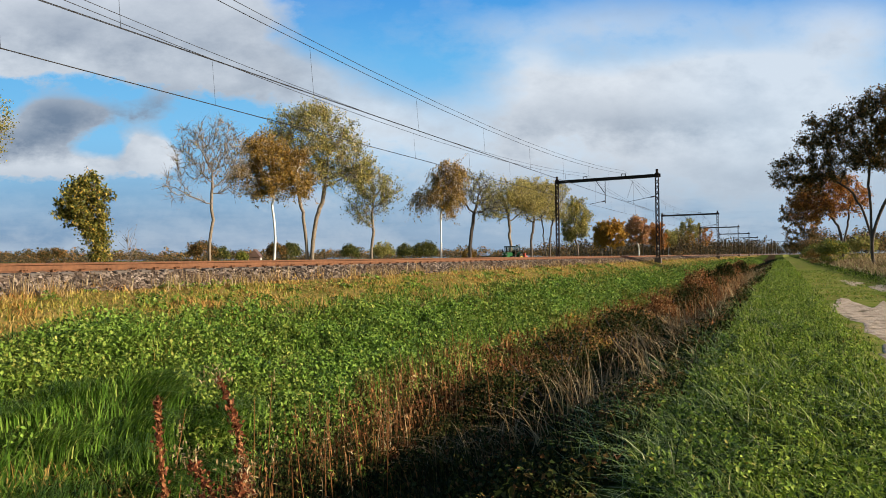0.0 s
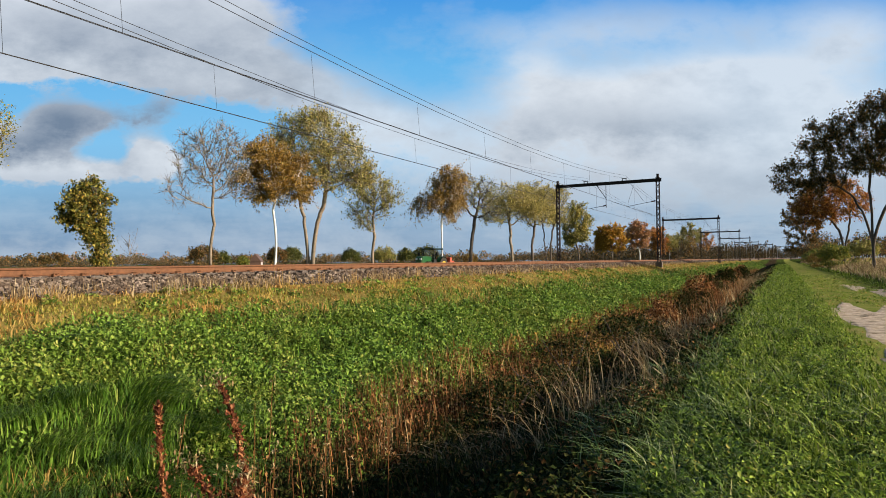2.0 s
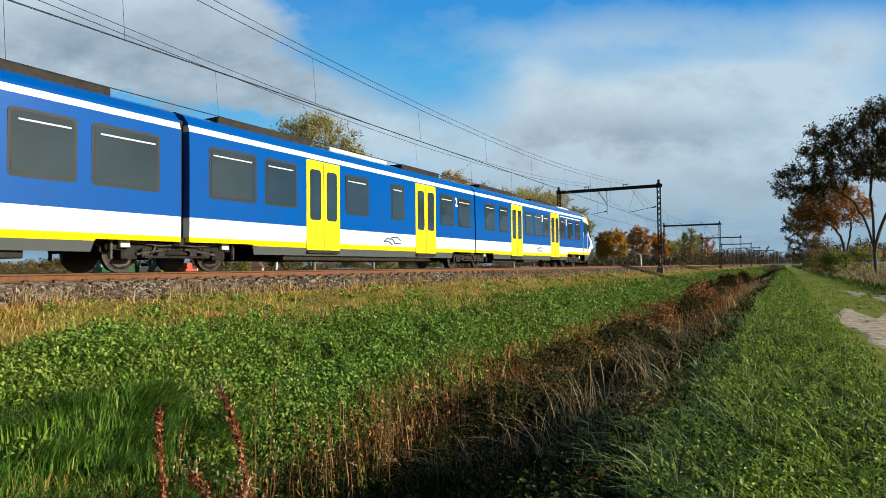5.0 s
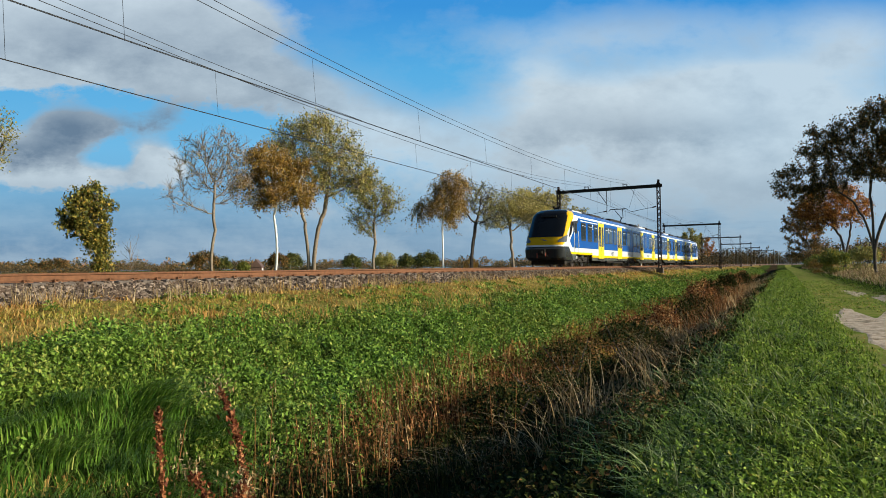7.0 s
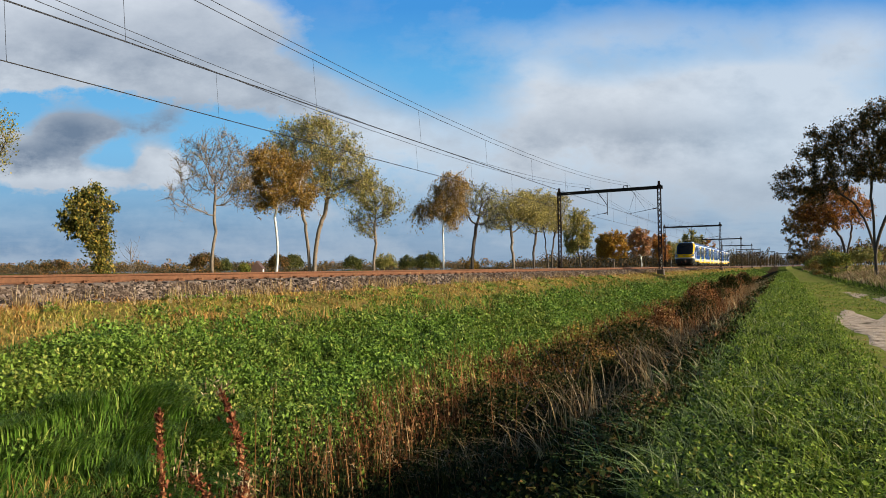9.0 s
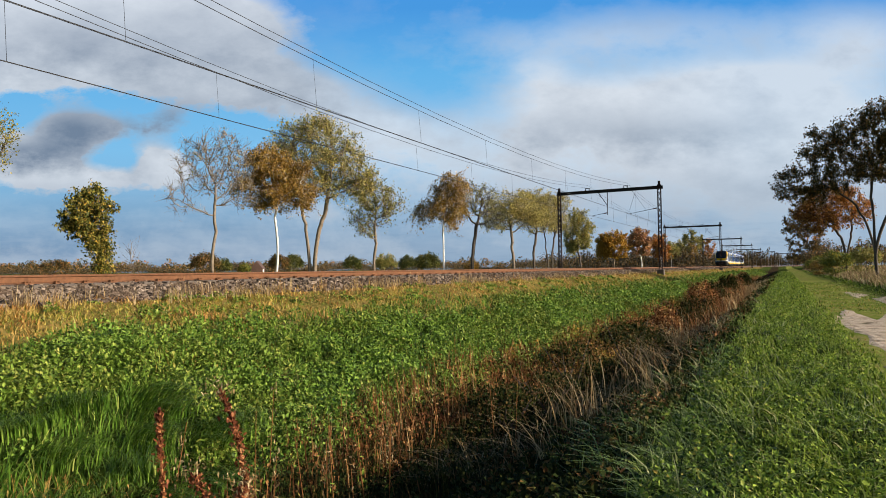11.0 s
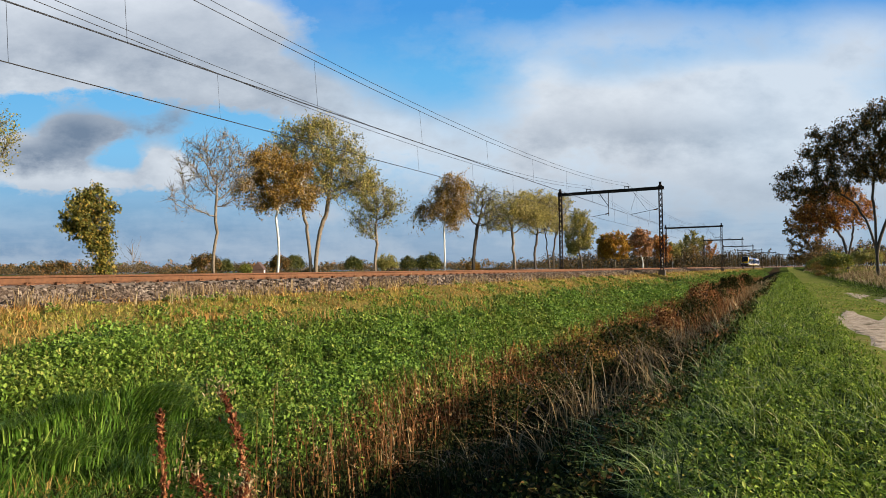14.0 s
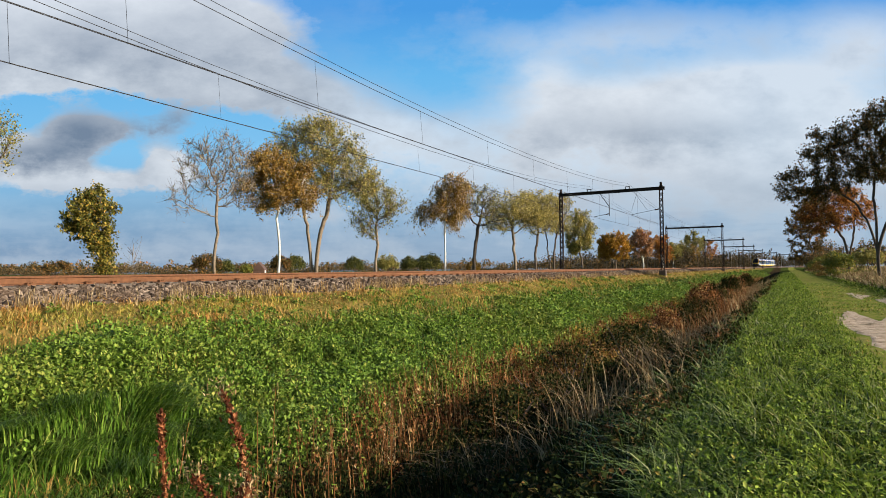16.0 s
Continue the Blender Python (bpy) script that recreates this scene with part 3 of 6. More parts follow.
    stuff("path_grass", "short trodden grass on the path", "grass",
          [grass(26000, 0.9, 5.2, 6, 70, 0.05, 0.12, 0.018, 1.0, keep=lambda x, y: off_sand(x, y) & (wave(x, y, 1.6) > -0.25)), grass(7000, 0.9, 5.0, 6, 60, 0.04, 0.10, 0.014, 1.0, keep=lambda x, y: off_sand(x, y) & (wave(x, y, 1.2) > 0.0))], [GRASS, DRY])
    stuff("tall_verge_grass", "bleached long grass on the raised verge", "grass",
          [grass(15000, 5.2, 12.0, 32, 230, 0.3, 0.7, 0.018, 0.5, power=0.8, seg=2), grass(6000, 4.4, 8.5, 28, 200, 0.15, 0.4, 0.012, 0.5)], [DEADGRASS, GRASS])


# ---- trees ----
def tree(name, label, base, height_m, crown, seed, bark, leaf_mat, n_leaf, leaf=0.14, trunks=((0, 0),), points=260, step=0.45, thick=1.45, weep=0.0, first=0.3, spread=0.44, group="", clad=0.0, twigs=2600):
    """A tree whose limbs grow towards points strewn in its crown.
    crown: ellipsoids (sideways, height, half width, half height) as seen from the path."""
    rng = np.random.default_rng(seed)
    base = np.array(base, float)
    way = base[:2] / np.linalg.norm(base[:2])
    side = np.array([way[1], -way[0]])
    pts = []
    vol = np.array([c[2] * c[2] * c[3] for c in crown]) ** 0.8
    for c, k in zip(crown, np.maximum(12, points * vol / vol.sum()).astype(int)):
        q = rng.normal(size=(k, 3))
        q *= (rng.uniform(0, 1, k) ** 0.38 / np.linalg.norm(q, axis=1))[:, None]
        q *= np.array([c[2], c[2] * 0.9, c[3]])
        xy = side * c[0] + q[:, :1] * side + q[:, 1:2] * way
        pts.append(np.column_stack([xy, c[1] + q[:, 2]]))
    pts = np.concatenate(pts)
    nodes, up = [], []
    for tx, lean in trunks:
        prev, top, wob = -1, height_m * first, rng.normal(0, 0.06, 2)
        for k in range(max(3, int(top / step)) + 1):
            s = k / max(3, int(top / step))
            p = side * (tx + 0.5 * lean * max(0.0, (s - 0.3) / 0.7) ** 1.5) + wob * np.sin(s * 3) * 2.0
            nodes.append(np.array([p[0], p[1], top * s - 0.15 * (k == 0)]))
            up.append(prev)
            prev = len(nodes) - 1
    alive = np.ones(len(pts), bool)
    for it in range(70):
        if not alive.any():
            break
        N = np.array(nodes)
        A = pts[alive]
        d2 = ((A[:, None, :] - N[None]) ** 2).sum(-1)
        near = d2.argmin(1)
        grown = False
        for j in np.unique(near):
            v = A[near == j] - N[j]
            v = (v / np.linalg.norm(v, axis=1)[:, None]).mean(0)
            v = v + rng.normal(0, 0.14, 3)
            v /= np.linalg.norm(v) + 1e-9
            nodes.append(N[j] + v * step)
            up.append(int(j))
            grown = True
        N = np.array(nodes)
        d2 = ((pts[:, None, :] - N[None]) ** 2).sum(-1).min(1)
        alive &= d2 > (step * 1.25) ** 2
        if not grown or len(nodes) > 2600:
            break
    N, up = np.array(nodes), np.array(up)
    kids = np.zeros(len(N), int)
    r = np.zeros(len(N))
    for i in range(len(N) - 1, -1, -1):
        if kids[i] == 0:
            r[i] = 0.016
        r[i] = max(r[i], 0.016) if kids[i] == 0 else r[i] ** (1 / 2.25)
        if up[i] >= 0:
            kids[up[i]] += 1
            r[up[i]] += r[i] ** 2.25
    r *= thick
    r = np.maximum(r, 0.012) * (1 + 0.25 * np.clip((r - 0.06) / 0.1, 0, 1))
    # limbs as joined tapering tubes
    V, F, S = [], [], 5
    a = np.linspace(0, 2 * np.pi, S, endpoint=False)
    for i in range(len(N)):
        j = up[i]
        if j < 0:
            continue
        d = N[i] - N[j]
        d /= np.linalg.norm(d) + 1e-9
        e = np.cross(d, [0.31, 0.95, 0.05])
        e /= np.linalg.norm(e)
        g = np.cross(d, e)
        ring = np.cos(a)[:, None] * e + np.sin(a)[:, None] * g
        b = len(V)
        r0 = min(r[j], r[i] * 1.35) if up[j] >= 0 else r[j] * 1.35
        V += list(N[j] + ring * r0) + list(N[i] + ring * r[i])
        F += [(b + k, b + (k + 1) % S, b + S + (k + 1) % S, b + S + k) for k in range(S)]
    root = thing(name, label, "tree", pose(*base), group)
    part("trunk", as_mesh("trunk", V, F, bark, smooth=True), None, root)
    # fine twigs and leaves at the outer limbs
    tips = np.where((r < 0.05 * thick) & (up >= 0))[0]
    n_twig = min(len(tips) * 5, twigs)
    weight = rng.uniform(0.05, 1.0, len(tips)) ** 1.5
    tw = rng.choice(tips, n_twig, p=weight / weight.sum())

    def unit(v):
        return v / (np.linalg.norm(v, axis=1)[:, None] + 1e-9)

    L = (step * rng.uniform(0.6, 1.5, n_twig))[:, None]
    d1 = unit(unit(N[tw] - N[up[tw]]) * 0.8 + rng.normal(0, 0.5, (n_twig, 3)) + np.array([0, 0, 0.25]))
    d2 = unit(d1 * 0.9 + rng.normal(0, 0.35, (n_twig, 3)) + np.array([0, 0, 0.15 - weep * 2.2]))
    a0 = N[tw]
    b0 = a0 + d1 * L
    c0 = b0 + d2 * L * (1 + 1.2 * weep)
    f = rng.uniform(0.3, 1.0, (n_twig, 1))
    p0 = a0 + d1 * L * f
    e0 = p0 + unit(d1 + rng.normal(0, 0.8, (n_twig, 3)) - np.array([0, 0, weep * 1.6])) * L * (0.8 + weep)
    g0 = b0 + (c0 - b0) * f
    h0 = g0 + unit(d2 + rng.normal(0, 0.8, (n_twig, 3)) - np.array([0, 0, weep * 1.6])) * L * (0.6 + weep)
    s3 = unit(rng.normal(size=(n_twig, 3)))
    TV = np.stack([a0 - s3 * 0.017, a0 + s3 * 0.017, b0 + s3 * 0.011, b0 - s3 * 0.011, c0, p0 - s3 * 0.010, p0 + s3 * 0.010, e0, g0 - s3 * 0.009, g0 + s3 * 0.009, h0], 1).reshape(-1, 3)
    k0 = np.arange(n_twig)[:, None] * 11
    TF = np.concatenate([k0 + np.array(q) for q in ((0, 1, 2), (0, 2, 3), (3, 2, 4), (5, 6, 7), (8, 9, 10))], 0)
    tagged(part("twig_fan", as_mesh("twig_fan", TV, TF, bark), None, root), kind="stuff")
    if n_leaf:
        n_leaf = int(n_leaf * 2.4)
        leaf *= 0.92
        pick = rng.integers(0, n_twig, n_leaf)
        s = rng.uniform(0.1, 1.05, (n_leaf, 1))
        which = rng.integers(0, 4, n_leaf)[:, None]
        lo = np.where(which == 0, a0[pick], np.where(which == 1, b0[pick], np.where(which == 2, p0[pick], g0[pick])))
        hi = np.where(which == 0, b0[pick], np.where(which == 1, c0[pick], np.where(which == 2, e0[pick], h0[pick])))
        c = lo + (hi - lo) * s + rng.normal(0, spread * 0.2, (n_leaf, 3))
        if clad:
            stem = np.where(N[:, 2] < clad)[0]
            m = n_leaf // 4
            c[:m] = N[rng.choice(stem, m)] + rng.normal(size=(m, 3)) * np.array([0.22, 0.22, 0.3])
        lv, lf = leaves(c[:, 0], c[:, 1], c[:, 2], leaf * rng.uniform(0.5, 1.3, n_leaf), rng, 0.2 if not weep else -0.3, 1.3)
        tagged(part("crown", as_mesh("crown", lv, lf, leaf_mat), None, root), kind="stuff")
    return root


YGREEN = leafy("yellowing_green_leaves", (0.0, (0.10, 0.11, 0.025)), (0.5, (0.34, 0.32, 0.085)), (0.85, (0.60, 0.50, 0.16)), (1.0, (0.62, 0.42, 0.11)), trans=0.28)
PALEYELLOW = leafy("pale_yellow_olive_leaves", (0.0, (0.20, 0.19, 0.06)), (0.5, (0.45, 0.39, 0.12)), (1.0, (0.62, 0.50, 0.17)), trans=0.3)
OCHRE = leafy("ochre_brown_leaves", (0.0, (0.10, 0.065, 0.018)), (0.5, (0.33, 0.20, 0.045)), (0.85, (0.50, 0.30, 0.07)), (1.0, (0.30, 0.27, 0.06)), trans=0.28)
GOLD = leafy("golden_autumn_leaves", (0.0, (0.24, 0.12, 0.02)), (0.5, (0.55, 0.30, 0.045)), (1.0, (0.66, 0.44, 0.075)), trans=0.28)
ORANGE = leafy("orange_autumn_leaves", (0.0, (0.16, 0.06, 0.018)), (0.5, (0.48, 0.20, 0.04)), (1.0, (0.60, 0.31, 0.075)), trans=0.28)
RUSSET = leafy("pale_russet_leaves", (0.0, (0.26, 0.13, 0.06)), (0.5, (0.52, 0.28, 0.13)), (1.0, (0.60, 0.38, 0.18)), trans=0.28)
OAKLEAF = leafy("dull_green_oak_leaves", (0.0, (0.035, 0.032, 0.012)), (0.5, (0.12, 0.10, 0.03)), (0.85, (0.30, 0.16, 0.05)), (1.0, (0.42, 0.18, 0.05)), trans=0.25)
IVY = leafy("ivy_and_ochre_leaves", (0.0, (0.04, 0.055, 0.012)), (0.5, (0.17, 0.17, 0.035)), (0.9, (0.42, 0.32, 0.06)), (1.0, (0.56, 0.32, 0.06)), trans=0.22)
SPARSE = leafy("sparse_pale_leaves", (0.0, (0.17, 0.18, 0.045)), (0.6, (0.36, 0.33, 0.10)), (1.0, (0.48, 0.38, 0.12)), trans=0.42)
DEEPGREEN = leafy("deep_green_field_leaves", (0.0, (0.03, 0.045, 0.012)), (0.6, (0.10, 0.12, 0.03)), (1.0, (0.28, 0.23, 0.05)), trans=0.2)
BUSH = leafy("bush_leaves", (0.0, (0.07, 0.10, 0.02)), (0.6, (0.18, 0.21, 0.04)), (1.0, (0.40, 0.32, 0.05)), trans=0.3)
WOODS = leafy("distant_autumn_woods", (0.0, (0.03, 0.028, 0.016)), (0.5, (0.085, 0.072, 0.038)), (0.85, (0.16, 0.10, 0.042)), (1.0, (0.27, 0.13, 0.03)), trans=0.15, rough=0.8)


# ---- railway ----
NEAR, FAR, RAIL_TOP, GAUGE = -14.0, -18.0, 1.56, 0.7525


def along(profile, x0, ys, mats, mat_of):
    """A closed profile (dx, z) drawn along the line at x0."""
    n, V, F, M = len(profile), [], [], []
    for y in ys:
        V += [(x0 + float(bend(y)) + dx, y, z) for dx, z in profile]
    for i in range(len(ys) - 1):
        for k in range(n):
            F.append((i * n + k, i * n + (k + 1) % n, (i + 1) * n + (k + 1) % n, (i + 1) * n + k))
            M.append(mat_of(k))
    return as_mesh("run", V, F, mats, M)


LINE_Y = [-120] + list(np.arange(-40, 291, 30.0)) + list(np.arange(291, 700, 12.0))


def track(x0, label, sleepers):
    root = thing("railway_track", label, "railway track", group="tracks of the line")
    r = [(-0.07, 0), (0.07, 0), (0.07, 0.012), (0.012, 0.03), (0.010, 0.125), (0.036, 0.14), (0.036, 0.165), (0.028, 0.172), (-0.028, 0.172), (-0.036, 0.165), (-0.036, 0.14), (-0.010, 0.125), (-0.012, 0.03), (-0.07, 0.012)]
    r = [(dx, z + RAIL_TOP - 0.172) for dx, z in r]
    for s in (-1, 1):
        part("rail", along(r, x0 + s * GAUGE, LINE_Y, [RUSTRAIL, RAILTOP], lambda k: 1 if k == 7 else 0), None, root, "rusty steel rail with worn head")
    bm = boxes((-1.3, 1.3, -0.13, 0.13, RAIL_TOP - 0.40, RAIL_TOP - 0.185), bevel=0.02)
    me = bpy.data.meshes.new("sleeper")
    bm.to_mesh(me)
    me.materials.append(SLEEPER)
    fm = []
    for e in (-1, 1):
        bm = bmesh.new()
        box(bm, -0.055, 0.055, -0.09, 0.09, -0.205, -0.155, 0.008)
        rod(bm, (0, -0.05, -0.17), (0, -0.05, -0.115), 0.017)
        rod(bm, (0, 0.05, -0.17), (0, 0.05, -0.115), 0.017)
        rod(bm, (-e * 0.06, -0.07, -0.14), (e * 0.03, 0.0, -0.135), 0.02, 5)
        rod(bm, (-e * 0.06, 0.07, -0.14), (e * 0.03, 0.0, -0.135), 0.02, 5)
        clip_mesh = bpy.data.meshes.new("rail_clip")
        bm.to_mesh(clip_mesh)
        clip_mesh.materials.append(RUSTRAIL)
        fm.append(clip_mesh)
    for i in range(sleepers):
        y = 2.0 + i * 0.59
        s = new("sleeper", me)
        s.parent, s.location = root, (x0, y, 0)
        for side in (-1, 1):
            for e in (0, 1):
                c = new("rail_clip", fm[e])
                c.parent = s
                c.location = (side * GAUGE + (2 * e - 1) * 0.11, 0, RAIL_TOP)
    return root


def ballast():
    """The bed under the tracks and the loose stones on its shoulder."""
    prof = [(-20.6, 1.0), (-20.0, RAIL_TOP - 0.24), (-13.0, RAIL_TOP - 0.24), (-12.75, RAIL_TOP - 0.27), (-12.5, RAIL_TOP - 0.31), (-11.95, 1.02), (-11.95, 0.6), (-20.6, 0.6)]
    me = along(prof, 0.0, LINE_Y, [STONE], lambda k: 0)
    tagged(new("ballast_bed", me), "grey-brown stone ballast under the railway tracks", "ballast", kind="structure")
    rng = np.random.default_rng(5)
    n = 32000
    y = 3.0 * (200 / 3.0) ** (rng.uniform(0, 1, n))
    x = rng.uniform(-13.1, -11.75, n)
    k = y > 0.42 * -x - 0.5
    x, y = x[k], y[k]
    n = len(x)
    z = np.interp(x, [-13.0, -12.75, -12.5, -11.95, -11.7], [RAIL_TOP - 0.245, RAIL_TOP - 0.28, RAIL_TOP - 0.32, 1.03, 1.0]) + rng.uniform(-0.01, 0.03, n)
    size = rng.uniform(0.018, 0.048, n) * (1 + y / 110)
    cube = np.array([(sx, sy, sz) for sx in (-1, 1) for sy in (-1, 1) for sz in (-1, 1)], float)
    V = cube[None] * rng.uniform(0.45, 1.1, (n, 8, 1)) * size[:, None, None] * rng.uniform(0.6, 1.3, (n, 1, 3))
    a, b = rng.uniform(0, 6.28, n), rng.uniform(-1, 1, n)
    ca, sa, cb, sb = np.cos(a), np.sin(a), np.cos(b), np.sin(b)
    x1, z1 = V[..., 0] * cb[:, None] - V[..., 2] * sb[:, None], V[..., 0] * sb[:, None] + V[..., 2] * cb[:, None]
    x2, y2 = x1 * ca[:, None] - V[..., 1] * sa[:, None], x1 * sa[:, None] + V[..., 1] * ca[:, None]
    V = np.stack([x2 + bent(x, y)[:, None], y2 + y[:, None], z1 + z[:, None]], -1).reshape(-1, 3)
    q = np.array([(0, 1, 3, 2), (4, 6, 7, 5), (0, 4, 5, 1), (2, 3, 7, 6), (0, 2, 6, 4), (1, 5, 7, 3)])
    F = (np.arange(n)[:, None, None] * 8 + q[None]).reshape(-1, 4)
    tagged(new("ballast_stones", as_mesh("ballast_stones", V, F, STONE)), "loose broken grey ballast stones on the shoulder", "ballast", kind="stuff")


POST_NEAR, POST_FAR, PORTAL_Y, PITCH = -10.8, -21.2, 64.6, 67.5
BEAM_Z = RAIL_TOP + 8.05


def portal(y):
    root = thing("catenary_portal", "dark steel lattice portal carrying the overhead wires", "catenary portal", pose(float(bend(y)), y, 0), "portals of the line")
    for x in (POST_NEAR, POST_FAR):
        bm = bmesh.new()
        w, d, top = 0.15, 0.13, BEAM_Z + 0.62
        for sx in (-1, 1):
            for sy in (-1, 1):
                box(bm, x + sx * w - 0.03, x + sx * w + 0.03, sy * d - 0.03, sy * d + 0.03, 1.25, top - 0.35)
        n = 15
        for i in range(n):
            z0, z1 = 1.4 + i * (top - 1.8) / n, 1.4 + (i + 1) * (top - 1.8) / n
            for sy in (-1, 1):
                rod(bm, (x - w, sy * d, z0), (x + w, sy * d, z1), 0.022, 5)
                rod(bm, (x + w, sy * d, z0), (x - w, sy * d, z1), 0.022, 5)
            for sx in (-1, 1):
                rod(bm, (x + sx * w, -d, z0), (x + sx * w, d, z1), 0.02, 5)
        box(bm, x - 0.11, x + 0.11, -0.1, 0.1, top - 0.75, top, 0.01)
        part("post", bm, RUSTSTEEL, root)
        ground_z = float(height(x, y))
        part("foundation", boxes((x - 0.32, x + 0.32, -0.32, 0.32, ground_z - 0.5, 1.34), bevel=0.03), SLEEPER, root, "dark weathered concrete footing")
    part("beam", boxes((POST_FAR - 0.25, POST_NEAR + 0.35, -0.13, 0.13, BEAM_Z - 0.16, BEAM_Z - 0.12), (POST_FAR - 0.25, POST_NEAR + 0.35, -0.13, 0.13, BEAM_Z + 0.12, BEAM_Z + 0.16),
                       (POST_FAR - 0.25, POST_NEAR + 0.35, -0.02, 0.02, BEAM_Z - 0.13, BEAM_Z + 0.13)), BLACKSTEEL, root)
    for x in (NEAR - 0.1, FAR - 0.1):
        part("saddle", boxes((x - 0.22, x - 0.17, -0.05, 0.05, BEAM_Z + 0.15, BEAM_Z + 0.42), (x + 0.17, x + 0.22, -0.05, 0.05, BEAM_Z + 0.15, BEAM_Z + 0.42), (x - 0.25, x + 0.25, -0.06, 0.06, BEAM_Z + 0.36, BEAM_Z + 0.42)), BLACKSTEEL, root)
    mid = (NEAR + FAR) / 2
    z0 = RAIL_TOP + 5.75
    part("drop_arm", rods(0.035, ((mid, 0, BEAM_Z - 0.15), (mid, 0, z0 - 0.25)), ((mid - 0.95, 0, BEAM_Z - 0.15), (mid, 0, z0 + 0.75))), BLACKSTEEL, root)
    part("steady_arm", rods(0.022, ((mid, 0, z0 + 0.02), (FAR + 0.35, 0, z0 - 0.25))), BLACKSTEEL, root)
    part("steady_arm", rods(0.022, ((POST_NEAR - 0.25, 0, z0 + 0.22), (NEAR + 0.25, 0, z0 - 0.22))), BLACKSTEEL, root)
    for a, b in (((mid, 0, z0 + 0.02), (mid - 0.35, 0, z0 - 0.06)), ((POST_NEAR - 0.25, 0, z0 + 0.22), (POST_NEAR - 0.65, 0, z0 + 0.14))):
        part("insulator", rods(0.06, (a, b), seg=8), INSUL, root)
    part("stay_wire", rods(0.012, ((NEAR + 0.9, 0, BEAM_Z - 0.15), (NEAR + 0.3, -0.2, z0 + 0.15)), ((NEAR + 0.5, 0, BEAM_Z - 0.15), (NEAR + 1.9, -0.1, z0 + 0.1))), WIRE, root)
    return root


def wires():
    """Carrying ropes with their sag, twin contact wires and droppers, over both tracks."""
    spans = [PORTAL_Y + (k - 2) * PITCH for k in range(9)]
    high, sag, contact = BEAM_Z + 0.45, 1.45, RAIL_TOP + 5.65

    def rope_z(s):
        return high - sag * 4 * s * (1 - s)

    for x0, label in ((NEAR, "overhead line of the nearer track"), (FAR, "overhead line of the further track")):
        root = thing("overhead_line", label + ", dark copper wires", "overhead line", group="overhead lines")

        def pull(name, pts, r):
            cu = bpy.data.curves.new(name, "CURVE")
            cu.dimensions, cu.bevel_depth, cu.bevel_resolution = "3D", r, 1
            sp = cu.splines.new("POLY")
            sp.points.add(len(pts) - 1)
            for p, q in zip(sp.points, pts):
                p.co = (*q, 1)
            cu.materials.append(WIRE)
            ob = new(name, cu)
            ob.parent = root

        rope, con = [], []
        for a, b in zip(spans, spans[1:]):
            for k in range(12):
                s = k / 12
                y = a + (b - a) * s
                zig = 0.2 * (1 - 2 * s) * (1 if spans.index(a) % 2 else -1)
                rope.append((x0 + zig * 0.3 - 0.1 + float(bend(y)), y, rope_z(s)))
                con.append((x0 + zig + float(bend(y)), y, contact - 0.02 * math.sin(math.pi * s)))
            for k in range(9):
                s = (k * 7.05 + (5.1 if x0 == NEAR else 4.4)) / PITCH
                y = a + (b - a) * s
                zig = 0.2 * (1 - 2 * s) * (1 if spans.index(a) % 2 else -1)
                if y > -10 and y < 260:
                    part("dropper", rods(0.0065, ((x0 + zig + float(bend(y)), y, contact), (x0 + zig * 0.3 - 0.1 + float(bend(y)), y, rope_z(s))), seg=4), WIRE, root)
        pull("carrying_rope", rope, 0.011)
        feed = []
        for a, b in zip(spans, spans[1:]):
            for k in range(12):
                s = k / 12
                y = a + (b - a) * s
                feed.append((x0 - 0.05 + float(bend(y)), y, BEAM_Z + 0.72 - 1.5 * 4 * s * (1 - s)))
        pull("feeder_wire", feed, 0.010)
        pull("contact_wire", con, 0.009)
        pull("contact_wire", [(x + 0.05, y, z) for x, y, z in con], 0.009)


